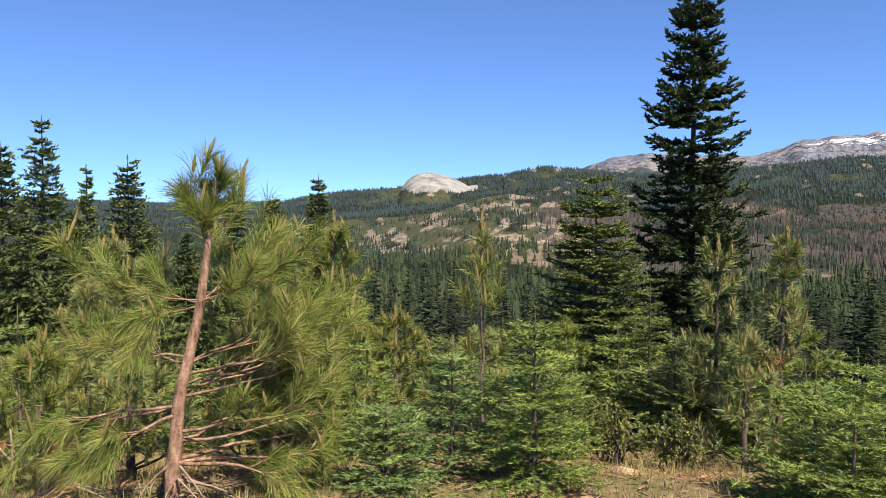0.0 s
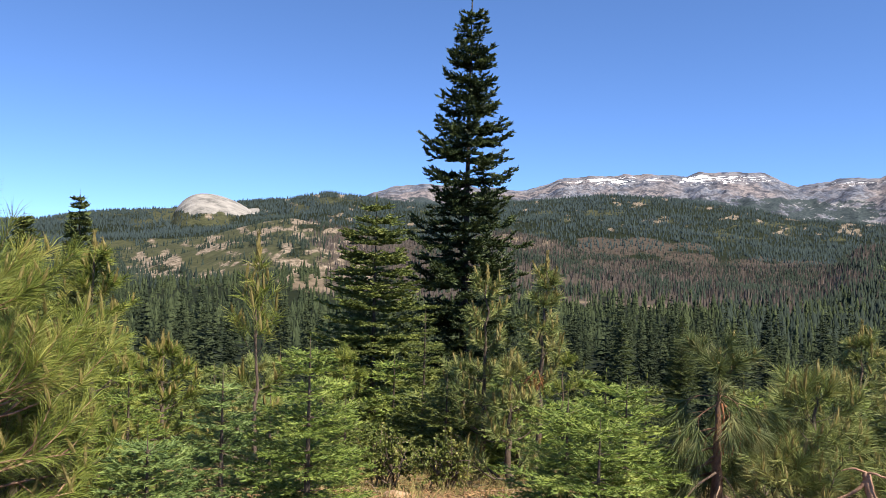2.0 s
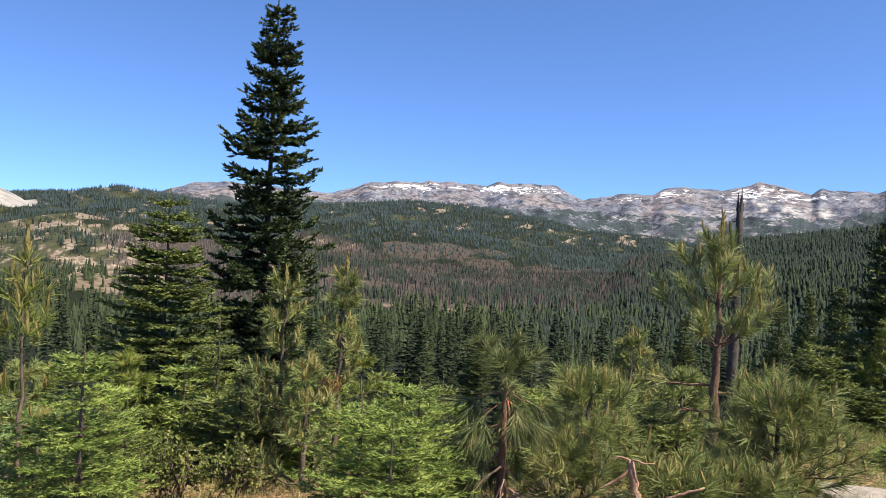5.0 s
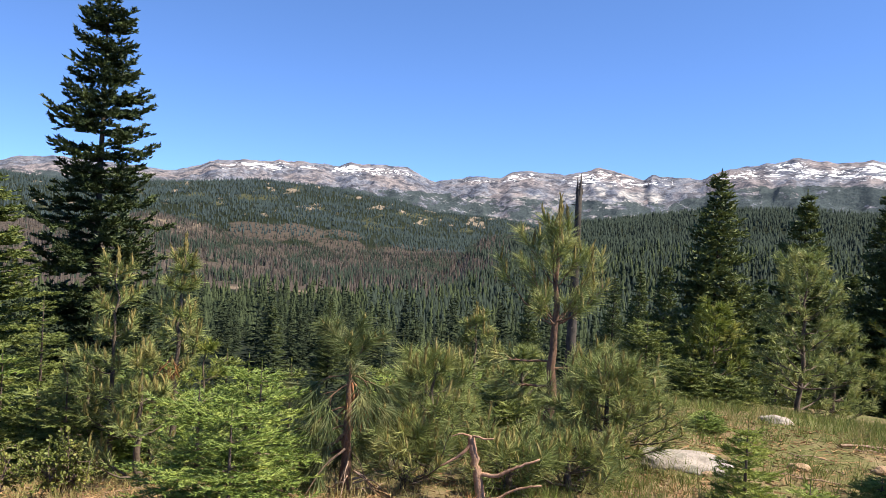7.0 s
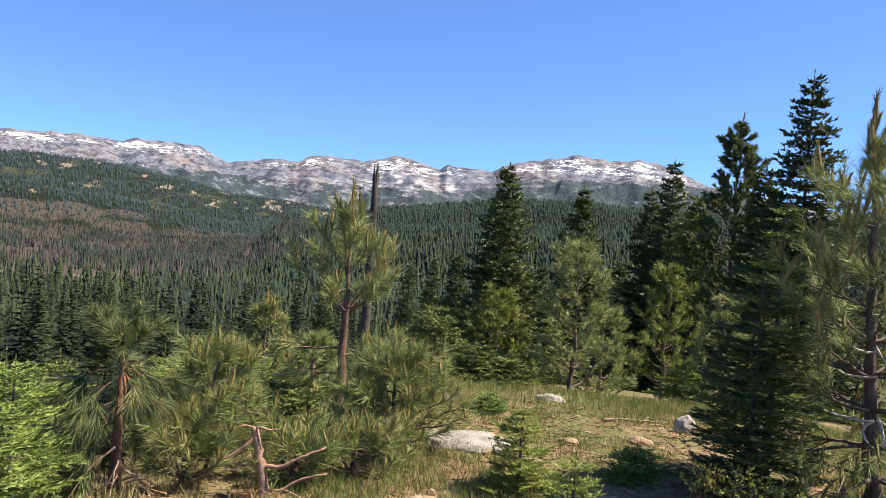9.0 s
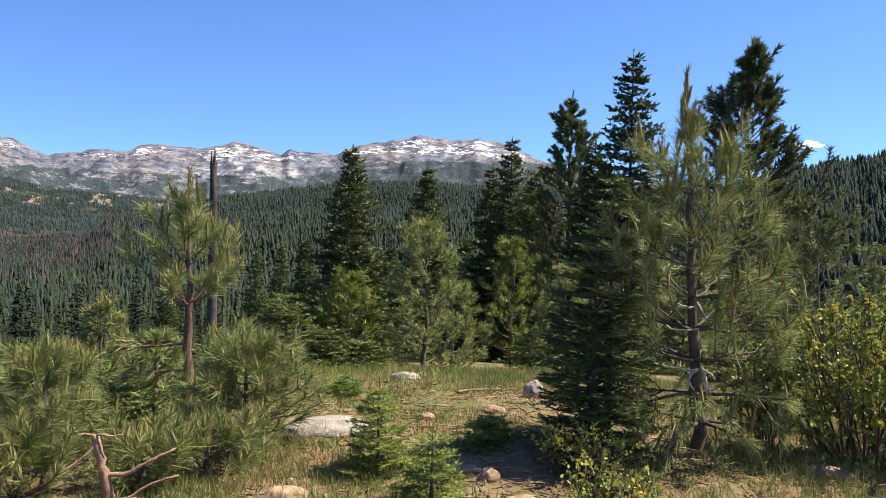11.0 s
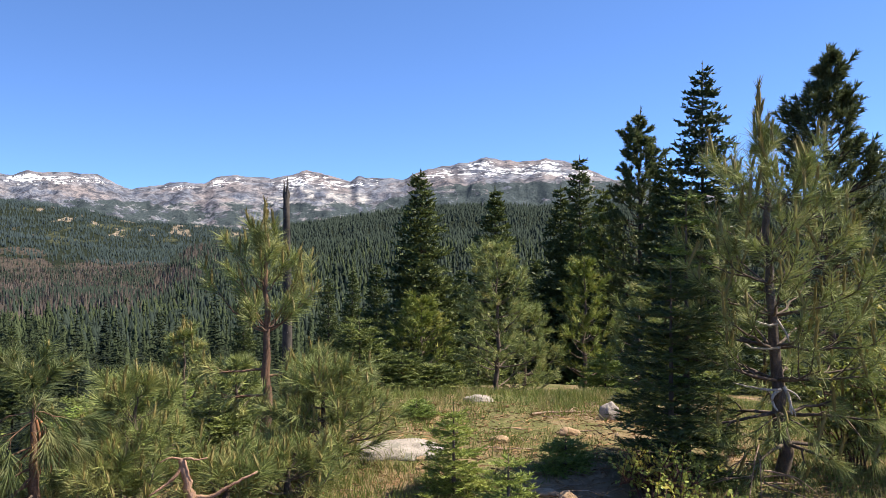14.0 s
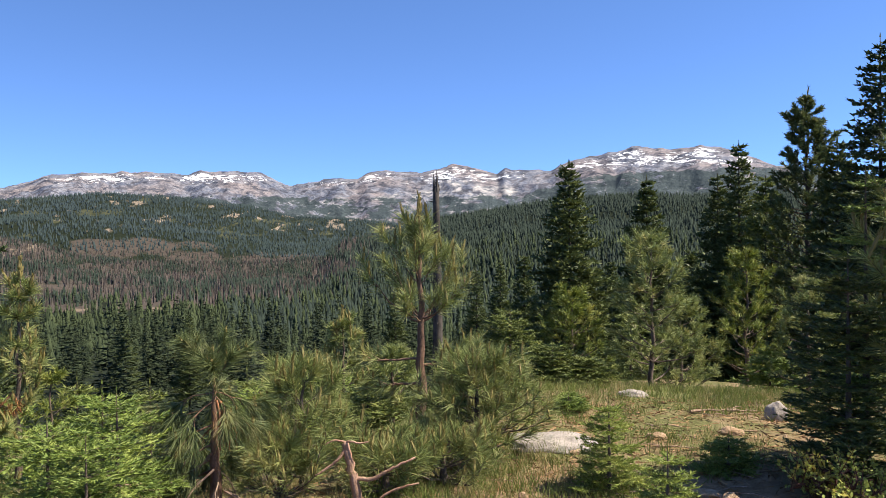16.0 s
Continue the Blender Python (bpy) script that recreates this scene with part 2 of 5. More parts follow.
OCHRE = clay_rock_material()
GRASS = needle_material("grass_blades", (0.070, 0.105, 0.024), (0.195, 0.225, 0.058), (0.36, 0.30, 0.14), 0.7, 0.3)
LEAF = needle_material("manzanita_leaves", (0.127, 0.167, 0.034), (0.333, 0.368, 0.086), (0.529, 0.414, 0.081), 0.4, 0.3)
SHRUB = needle_material("shrub_leaves", (0.075, 0.100, 0.022), (0.190, 0.215, 0.055), (0.280, 0.260, 0.070), 0.5)
DRY_GRASS = needle_material("dry_grass_blades", (0.131, 0.130, 0.043), (0.343, 0.289, 0.116), (0.464, 0.365, 0.183), 0.7)
STEM = bark_material("red_brown_stems", (0.047, 0.022, 0.016), (0.155, 0.074, 0.052), 30)
LITTER = needle_material("needle_litter", (0.124, 0.063, 0.030), (0.311, 0.192, 0.096), None, 0.9, 0.0)

# ---------------------------------------------------------------- mesh helpers
RNG = np.random.default_rng(7)


def mesh_of(name, verts, faces, material, smooth=False, attributes=None):
    """One mesh from arrays; faces is (n, 3) or (n, 4), or a list of such arrays."""
    groups = [np.asarray(f) for f in (faces if isinstance(faces, list) else [faces]) if len(f)]
    me = bpy.data.meshes.new(name)
    verts = np.ascontiguousarray(verts, dtype=np.float32)
    loops = np.concatenate([g.ravel() for g in groups]).astype(np.int32)
    sizes = np.concatenate([np.full(len(g), g.shape[1]) for g in groups]).astype(np.int32)
    starts = np.concatenate([[0], np.cumsum(sizes)[:-1]]).astype(np.int32)
    me.vertices.add(len(verts))
    me.vertices.foreach_set("co", verts.ravel())
    me.loops.add(len(loops))
    me.loops.foreach_set("vertex_index", loops)
    me.polygons.add(len(sizes))
    me.polygons.foreach_set("loop_start", starts)
    me.polygons.foreach_set("use_smooth", np.full(len(sizes), smooth))
    for key, values in (attributes or {}).items():
        me.attributes.new(key, "FLOAT", "POINT").data.foreach_set("value", np.asarray(values, dtype=np.float32))
    me.materials.append(material)
    me.update(calc_edges=True)
    return me


def joined(name, wood, bark, leaf, needles, smooth=False):
    """One mesh of a wooden pile and a leafy pile, each with its material."""
    piles = [(p, m) for p, m in ((wood, bark), (leaf, needles)) if p.n]
    verts, tris, quads, slot3, slot4, off = [], [], [], [], [], 0
    for k, (p, m) in enumerate(piles):
        verts.extend(p.v)
        for f in p.f3:
            tris.append(f + off), slot3.append(np.full(len(f), k))
        for f in p.f4:
            quads.append(f + off), slot4.append(np.full(len(f), k))
        off += p.n
    faces = [np.concatenate(g) for g in (tris, quads) if g]
    me = mesh_of(name, np.concatenate(verts), faces, piles[0][1], False)
    for p, m in piles[1:]:
        me.materials.append(m)
    me.polygons.foreach_set("material_index", np.concatenate(slot3 + slot4).astype(np.int32))
    return me


def part(name, mesh, parent, label=""):
    ob = new(name, mesh)
    ob.parent = parent
    return tagged(ob, label) if label else ob


def thing(name, at, label, category, group="", kind="", turn=0.0):
    ob = new(name)
    ob.matrix_basis = pose(*at, 0, 0, turn)
    return tagged(ob, label, category, group, kind)


class Pile:
    """Collects vertices and faces of one part."""

    def __init__(self):
        self.v, self.f3, self.f4, self.n = [], [], [], 0

    def add(self, verts, tris=None, quads=None):
        verts = np.asarray(verts, dtype=np.float64).reshape(-1, 3)
        if tris is not None and len(tris):
            self.f3.append(np.asarray(tris) + self.n)
        if quads is not None and len(quads):
            self.f4.append(np.asarray(quads) + self.n)
        self.v.append(verts)
        self.n += len(verts)

    def mesh(self, name, material, smooth=False):
        faces = []
        if self.f3:
            faces.append(np.concatenate(self.f3))
        if self.f4:
            faces.append(np.concatenate(self.f4))
        return mesh_of(name, np.concatenate(self.v), faces, material, smooth)

    def tube(self, points, radii, sides=6):
        """A tapered tube along points, closed by a tip."""
        p = np.asarray(points, dtype=np.float64)
        r = np.asarray(radii, dtype=np.float64)
        d = np.gradient(p, axis=0)
        d /= np.linalg.norm(d, axis=1, keepdims=True) + 1e-9
        ref = np.array([0.0, 0, 1]) if abs(d[:, 2]).mean() < 0.8 else np.array([1.0, 0, 0])
        a = np.cross(d, ref)
        a /= np.linalg.norm(a, axis=1, keepdims=True) + 1e-9
        b = np.cross(d, a)
        ang = np.arange(sides) * 2 * np.pi / sides
        ring = p[:, None] + r[:, None, None] * (np.cos(ang)[None, :, None] * a[:, None] + np.sin(ang)[None, :, None] * b[:, None])
        n = len(p)
        i, j = np.meshgrid(np.arange(n - 1), np.arange(sides), indexing="ij")
        i, j, k = i.ravel(), j.ravel(), (j.ravel() + 1) % sides
        quads = np.stack([i * sides + j, i * sides + k, (i + 1) * sides + k, (i + 1) * sides + j], 1)
        tip = n * sides
        tris = np.stack([(n - 1) * sides + np.arange(sides), (n - 1) * sides + (np.arange(sides) + 1) % sides, np.full(sides, tip)], 1)
        self.add(np.concatenate([ring.reshape(-1, 3), p[-1:] + d[-1:] * r[-1]]), tris, quads)

    def blades(self, base, way, length, width, droop=0.0, segments=1):
        """Thin leaves from base along way; droop bends their tips down."""
        n = len(base)
        if not n:
            return
        length, width = np.broadcast_to(length, n)[:, None], np.broadcast_to(width, n)[:, None]
        side = np.cross(way, RNG.normal(size=(n, 3)))
        side /= np.linalg.norm(side, axis=1, keepdims=True) + 1e-9
        tip = base + way * length
        tip[:, 2] -= (droop * length)[:, 0] if np.ndim(droop) == 0 else droop * length[:, 0]
        if segments == 1:
            v = np.stack([base - side * width / 2, base + side * width / 2, tip], 1).reshape(-1, 3)
            self.add(v, np.arange(n * 3).reshape(-1, 3))
        else:
            mid = base + way * length * 0.55
            v = np.stack([base - side * width / 2, base + side * width / 2, mid + side * width / 2, mid - side * width / 2, tip], 1).reshape(-1, 3)
            k = np.arange(n)[:, None] * 5
            self.add(v, k + np.array([[3, 2, 4]]), k + np.array([[0, 1, 2, 3]]))


def unit(v):
    return v / (np.linalg.norm(v, axis=-1, keepdims=True) + 1e-9)


def spot(az, d):
    """The place on the ground at azimuth az, d metres from the lookout."""
    x, y = d * math.sin(radians(az)), d * math.cos(radians(az))
    return x, y, ground_height(x, y)


def lattice(ix, iy, seed):
    h = (ix.astype(np.int64) * 374761393 + iy.astype(np.int64) * 668265263 + seed * 1442695041) & 0x7FFFFFFF
    h = ((h ^ (h >> 13)) * 1274126177) & 0x7FFFFFFF
    return ((h ^ (h >> 16)) & 0xFFFF) / 65535.0


def value_noise(x, y, seed=0):
    ix, iy = np.floor(x), np.floor(y)
    fx, fy = x - ix, y - iy
    fx, fy = fx * fx * (3 - 2 * fx), fy * fy * (3 - 2 * fy)
    a, b = lattice(ix, iy, seed), lattice(ix + 1, iy, seed)
    c, d = lattice(ix, iy + 1, seed), lattice(ix + 1, iy + 1, seed)
    return (a + (b - a) * fx) * (1 - fy) + (c + (d - c) * fx) * fy


def fbm(x, y, octaves=5, seed=0, ridged=False):
    total, amp, norm = 0, 1.0, 0
    for o in range(octaves):
        n = value_noise(x * 2 ** o + 17.3 * o, y * 2 ** o - 9.1 * o, seed + o) * 2 - 1
        total = total + amp * ((1 - 2 * abs(n)) if ridged else n)
        norm += amp
        amp *= 0.5
    return total / norm


# ---------------------------------------------------------------- terrain
def curve(az, *knots):
    k = np.array(knots)
    return np.interp(az, k[:, 0], k[:, 1])


def smooth(x):
    x = np.clip(x, 0, 1)
    return x * x * (3 - 2 * x)


SLOPE_R = np.log(np.array([0.3, 8.0, 14, 30, 60, 150, 300, 600, 1200, 6000]))
SLOPE_Z = np.array([0.0, 0.0, -0.9, -4.6, -12.0, -24, -35, -47, -54, -56])


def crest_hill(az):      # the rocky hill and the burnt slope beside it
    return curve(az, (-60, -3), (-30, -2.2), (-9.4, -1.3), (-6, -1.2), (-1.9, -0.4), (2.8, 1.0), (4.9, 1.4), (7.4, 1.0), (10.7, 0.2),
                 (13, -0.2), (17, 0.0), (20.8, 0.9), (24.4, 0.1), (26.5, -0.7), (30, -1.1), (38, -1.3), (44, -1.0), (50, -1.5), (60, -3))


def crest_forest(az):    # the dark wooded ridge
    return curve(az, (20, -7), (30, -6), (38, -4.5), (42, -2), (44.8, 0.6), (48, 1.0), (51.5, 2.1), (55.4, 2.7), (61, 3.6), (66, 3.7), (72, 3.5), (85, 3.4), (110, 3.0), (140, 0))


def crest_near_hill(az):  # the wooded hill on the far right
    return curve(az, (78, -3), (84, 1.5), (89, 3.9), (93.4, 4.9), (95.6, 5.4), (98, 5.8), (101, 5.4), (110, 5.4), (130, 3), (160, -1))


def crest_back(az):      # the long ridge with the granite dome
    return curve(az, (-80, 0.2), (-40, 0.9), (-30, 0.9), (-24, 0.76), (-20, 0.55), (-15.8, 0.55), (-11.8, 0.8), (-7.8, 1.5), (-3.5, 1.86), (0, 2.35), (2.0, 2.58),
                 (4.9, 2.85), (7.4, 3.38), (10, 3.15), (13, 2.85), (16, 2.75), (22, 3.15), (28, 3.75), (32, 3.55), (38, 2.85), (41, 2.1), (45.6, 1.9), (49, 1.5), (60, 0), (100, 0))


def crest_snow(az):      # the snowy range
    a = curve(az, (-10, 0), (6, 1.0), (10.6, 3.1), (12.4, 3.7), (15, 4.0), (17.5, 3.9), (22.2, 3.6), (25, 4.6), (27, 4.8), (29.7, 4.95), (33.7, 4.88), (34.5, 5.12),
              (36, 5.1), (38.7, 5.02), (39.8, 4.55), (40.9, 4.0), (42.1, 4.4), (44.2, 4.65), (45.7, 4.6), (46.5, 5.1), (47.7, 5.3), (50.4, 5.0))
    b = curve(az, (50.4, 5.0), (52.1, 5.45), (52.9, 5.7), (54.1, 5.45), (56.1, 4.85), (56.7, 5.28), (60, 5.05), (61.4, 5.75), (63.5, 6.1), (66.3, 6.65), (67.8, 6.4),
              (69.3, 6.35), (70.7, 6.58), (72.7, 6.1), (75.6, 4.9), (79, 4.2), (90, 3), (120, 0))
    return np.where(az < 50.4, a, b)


R_HILL, R_FOREST, R_NEAR, R_BACK, R_SNOW, R_DOME = 1500.0, 1100.0, 620.0, 2700.0, 4450.0, 2350.0


def rise(r, start, crest, power=1.0):
    s = np.clip((r - start) / (crest - start), 0, 1) ** power
    fall = np.clip((r - crest) / (0.55 * crest), 0, 1)
    return np.where(r <= crest, s, 1 - 0.8 * smooth(fall))


def height_at(az, r):
    """The ground's height at azimuth az (degrees) and r metres from the lookout."""
    x, y = r * np.sin(np.radians(az)), r * np.cos(np.radians(az))
    rim = curve(az, (-180, 8), (-60, 5), (-40, 4.5), (40, 4.5), (50, 6.0), (58, 8.5), (110, 8.5), (180, 8))
    z = np.interp(np.log(np.maximum(r, 0.3) * (1 + (8 / rim - 1) * np.exp(-r / 40))), SLOPE_R, SLOPE_Z)
    back = smooth((np.abs(((az - 35 + 180) % 360) - 180) - 90) / 50)
    z = z * (1 - 0.8 * back)
    z = z + 0.09 * fbm(x * 0.5, y * 0.5, 4, 3) * np.clip(r / 3, 0, 1) + 1.2 * fbm(x * 0.03, y * 0.03, 3, 5) * np.clip((r - 12) / 60, 0, 1)
    floor = z
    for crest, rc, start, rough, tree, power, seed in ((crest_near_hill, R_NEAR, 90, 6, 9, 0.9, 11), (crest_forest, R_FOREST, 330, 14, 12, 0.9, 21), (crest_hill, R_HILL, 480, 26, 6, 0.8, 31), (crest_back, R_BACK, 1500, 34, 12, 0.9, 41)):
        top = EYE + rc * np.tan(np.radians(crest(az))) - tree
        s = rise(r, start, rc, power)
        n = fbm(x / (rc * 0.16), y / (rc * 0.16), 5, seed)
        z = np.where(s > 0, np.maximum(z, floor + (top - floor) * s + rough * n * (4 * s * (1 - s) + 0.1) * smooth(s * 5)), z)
    bump = np.clip(1 - np.abs((az + 1.1) / np.where(az < -1.1, 2.3, 3.9)) ** np.where(az < -1.1, 2.4, 1.7), 0, 1) ** 0.7
    s = np.clip(1 - ((r - R_DOME) / 420) ** 2, 0, 1) ** 0.8
    dome = EYE + R_DOME * np.tan(np.radians(0.75 + 1.98 * bump))
    z = np.where(bump > 0, np.maximum(z, floor + (dome - floor) * s), z)
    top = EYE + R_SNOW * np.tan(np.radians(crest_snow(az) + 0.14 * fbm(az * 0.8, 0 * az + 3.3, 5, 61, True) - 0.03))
    s = rise(r, 2850, R_SNOW, 1.15)
    n = fbm(x / 420, y / 420, 6, 51, True)
    n2 = fbm(x / 130, y / 130, 4, 57, True)
    spur = gullies(az, r)
    body = s * (1 - s) * 2.2
    z = np.maximum(z, floor + (top - floor) * s + (100 * n + 34 * n2 + 34 * spur) * body + (6 * n2 + 9 * spur * (1 - s)) * s * smooth(s * 5))
    return z


def gullies(az, r):
    """Spurs (above 0) and ravines (below 0) that run down the high range."""
    return fbm(az * 0.62 + 0.25 * fbm(az * 0.3, r / 500, 3, 68), r / 1100, 5, 67, True)


def ground_height(x, y):
    r = math.hypot(x, y)
    return float(height_at(np.array([math.degrees(math.atan2(x, y))]), np.array([max(r, 0.3)]))[0])


def elevation(z, r):
    return np.degrees(np.arctan2(z - EYE, r))


def spread(v, lo, hi, soft):
    """1 inside lo..hi, falling to 0 over soft."""
    return smooth((v - lo) / soft + 0.5) * smooth((hi - v) / soft + 0.5)


def covers(az, r, z):
    """How much of each cover lies at a place: bare kinds keep trees away."""
    e = elevation(z, r)
    n = fbm(az * 0.55, e * 1.9, 4, 71)
    n2 = fbm(az * 1.3, e * 3.1 + 9, 4, 77)
    hill = spread(r, 520, 1750, 80)
    back = spread(r, 1750, 3000, 100)
    high = smooth((r - 2950) / 250)
    out = {}
    out["far"] = smooth((r - 14) / 20)
    out["rock"] = np.clip(hill * spread(az, -7, 12.5, 2) * (0.26 + 1.5 * n2 + 0.22 * spread(e, -0.2, 2, 0.6)) * smooth((e + 3.9) / 0.8), 0, 1)
    dome = spread(r, R_DOME - 380, R_DOME + 130, 30) * spread(az, -3.9, 2.6, 0.5) * smooth((e - 1.25 + 0.25 * n2) / 0.25)
    out["rock"] = np.maximum(out["rock"], back * np.clip(0.15 + 1.5 * n2, 0, 1) * spread(az, 40, 50, 3) * smooth((e - 0.7) / 0.5))
    out["rock"] = np.maximum(out["rock"], back * np.clip(n2 * 1.8 - 0.15, 0, 1) * smooth((e - 0.2) / 0.8) * 0.8)
    out["scrub"] = np.clip(hill * spread(az, -9, 14, 3) * smooth((e + 4.6) / 1.2) * (0.75 + n), 0, 1)
    out["scrub"] = np.maximum(out["scrub"], back * np.clip(1.3 * n - 0.05, 0, 0.7) * smooth((e + 0.5) / 1))
    out["burn"] = np.clip(hill * spread(az, 7, 46, 4) * (0.74 + 1.2 * n) * smooth((e + 6.0) / 0.9), 0, 1)
    out["dirt"] = np.clip(hill * np.maximum.reduce([spread(az, 4, 12, 2.5) * spread(e, -4.2, -2.6, 0.8), 0.6 * spread(az, 16, 25, 2.5) * spread(e, -0.7, 1.4, 0.7), spread(az, 25.5, 35, 2.0) * spread(e, -5.4, -4.3, 0.5)]) * (0.65 + 1.5 * n2), 0, 1)
    out["scrub"] = np.maximum(out["scrub"], back * spread(az, -6.5, 0.5, 1.5) * spread(e, 0.3, 1.9, 0.5) * (0.7 + n))
    out["alpine"] = high
    out["slab"] = high * np.clip(0.30 + 1.3 * n2 + 0.2 * spread(az, 40, 60, 6), 0, 1) * smooth((curve(az, (10, 2.9), (38, 3.5), (44, 3.6), (50, 3.9), (52.5, 4.9), (56, 4.7), (58, 3.9), (62, 4.2), (75, 4.2)) - e) / 0.6)
    out["dome"] = dome
    band = 0.58 + 0.8 * n - 0.5 * gullies(az, r)
    out["snow"] = high * np.clip(band * smooth((e - curve(az, (10, 3.2), (25, 3.9), (38, 4.1), (45, 3.9), (56, 4.2), (62, 4.9), (75, 4.9))) / 0.7) * curve(az, (9, 0.6), (24, 0.80), (36, 0.80), (40, 0.55), (56, 0.62), (60, 0.66), (64, 0.85), (76, 0.85)), 0, 1)
    gap = crest_snow(az) - e
    out["snow"] = out["snow"] * smooth((gap - 0.05) / 0.25) * smooth((1.75 - gap) / 0.9)
    out["belt"] = high * np.clip(0.66 + 0.8 * n2 + 0.2 * spread(az, 59, 80, 4), 0, 1) * smooth((curve(az, (10, 3.2), (38, 3.7), (44, 3.5), (58, 3.6), (62, 4.9), (70, 5.2), (80, 5)) - e) / 0.5)
    return out


def ring_faces(n, m, first):
    """Quads of n rings of m places each, numbered from first."""
    i, j = np.meshgrid(np.arange(n - 1), np.arange(m), indexing="ij")
    i, j = i.ravel(), j.ravel()
    k = (j + 1) % m
    return first + np.stack([i * m + j, (i + 1) * m + j, (i + 1) * m + k, i * m + k], 1)


def build_terrain():
    """One sheet of rings round the lookout, three times finer in the distance."""
    az = np.concatenate([np.arange(-36, 109, 0.42), np.arange(109.5, 324, 3.0)])
    fine = np.stack([az, az + (np.append(az[1:], 324) - az) / 3, az + (np.append(az[1:], 324) - az) * 2 / 3], 1).ravel()
    r_in = np.concatenate([np.geomspace(0.4, 40, 64)[:-1], np.geomspace(40, 700, 46)[:-1], np.linspace(700, 1600, 56)])
    r_out = np.concatenate([np.linspace(1615, 2850, 46)[:-1], np.linspace(2850, 4480, 112)[:-1], np.linspace(4480, 4930, 6)])
    A = np.concatenate([np.tile(az, len(r_in)), np.tile(fine, len(r_out))])
    R = np.concatenate([np.repeat(r_in, len(az)), np.repeat(r_out, len(fine))])
    Z = height_at(A, R)
    verts = np.concatenate([np.stack([R * np.sin(np.radians(A)), R * np.cos(np.radians(A)), Z], -1), [[0, 0, 0]]])
    m, out = len(az), len(az) * len(r_in)
    j = np.arange(m)
    last, k = out - m, (j + 1) % m
    f0, f1, f2, f3 = out + 3 * j, out + 3 * j + 1, out + 3 * j + 2, out + 3 * k
    seam = np.concatenate([np.stack([last + j, f0, f1], 1), np.stack([last + j, f1, f2], 1), np.stack([last + j, f2, last + k], 1), np.stack([f2, f3, last + k], 1)])
    hub = np.stack([j, k, np.full(m, len(verts) - 1)], 1)
    cov = covers(A, R, Z)
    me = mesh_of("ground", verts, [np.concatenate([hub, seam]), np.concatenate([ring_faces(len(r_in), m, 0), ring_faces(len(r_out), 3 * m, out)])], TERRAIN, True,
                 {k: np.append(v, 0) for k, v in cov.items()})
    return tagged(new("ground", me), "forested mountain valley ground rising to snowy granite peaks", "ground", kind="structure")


build_terrain()


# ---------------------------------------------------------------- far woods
def spires(places, heights, widths, sides, tiers, ragged=0.25):
    """Many simple conifers at once: stacked ragged skirts round a spire."""
    n = len(places)
    v, f = [], []
    for k in range(tiers):
        lo, hi = (k * 0.86 / tiers), min(1.0, (k + 1.65) / tiers)
        if k == tiers - 1:
            hi = 1.0
        rad = widths * 0.5 * (1 - lo) ** 0.85
        ang = RNG.uniform(0, 6.28, (n, 1)) + np.arange(sides)[None] * 2 * np.pi / sides
        rr = rad[:, None] * RNG.uniform(1 - ragged, 1 + ragged, (n, sides)) * np.where(np.arange(sides) % 2, 0.66, 1.12)
        base = np.stack([places[:, None, 0] + np.cos(ang) * rr, places[:, None, 1] + np.sin(ang) * rr, places[:, None, 2] + heights[:, None] * (lo + 0.02 * RNG.normal(size=(n, sides)))], -1)
        tip = places + np.stack([0 * heights, 0 * heights, heights * hi], -1)
        v.append(np.concatenate([base, tip[:, None]], 1))
    per = sides + 1
    V = np.concatenate(v, 1).reshape(-1, 3)
    for k in range(tiers):
        j = np.arange(sides)
        f.append(np.stack([k * per + j, k * per + (j + 1) % sides, np.full(sides, k * per + sides)], 1))
    f = np.concatenate(f)
    F = (np.arange(n)[:, None, None] * per * tiers + f[None]).reshape(-1, 3)
    return V, F


def scatter(count, az0, az1, r0, r1, keep, seed):
    g = np.random.default_rng(seed)
    az = g.uniform(az0, az1, count)
    r = np.sqrt(g.uniform(r0 * r0, r1 * r1, count))
    z = height_at(az, r)
    e = elevation(z, r)
    c = covers(az, r, z)
    ok = g.uniform(0, 1, count) < keep(az, r, e, c, fbm(az * 2.1, r / 60, 3, 91))
    az, r, z = az[ok], r[ok], z[ok]
    return np.stack([r * np.sin(np.radians(az)), r * np.cos(np.radians(az)), z], 1), az, r, g


def woods(name, label, material, count, az0, az1, r0, r1, tall, slim, sides, tiers, keep, seed, low=0.55, high=1.25):
    """Conifers by the thousand, each of ragged tiers of boughs."""
    p, az, r, g = scatter(count, az0, az1, r0, r1, keep, seed)
    h = tall * (low + (high - low) * g.uniform(0, 1, len(p)) ** 1.3)
    V, F = spires(p - np.array([0, 0, 0.3]), h, h * slim * g.uniform(0.8, 1.3, len(p)), sides, tiers, 0.3)
    tint = np.repeat(g.uniform(0, 1, len(p)), (sides + 1) * tiers)
    return tagged(new(name, mesh_of(name, V, F, material, True, {"tint": tint})), label, "forest", kind="stuff")


def bare(c):
    return np.maximum.reduce([c["rock"], c["dirt"], 0.8 * c["scrub"], c["alpine"], 1.5 * c["dome"]])


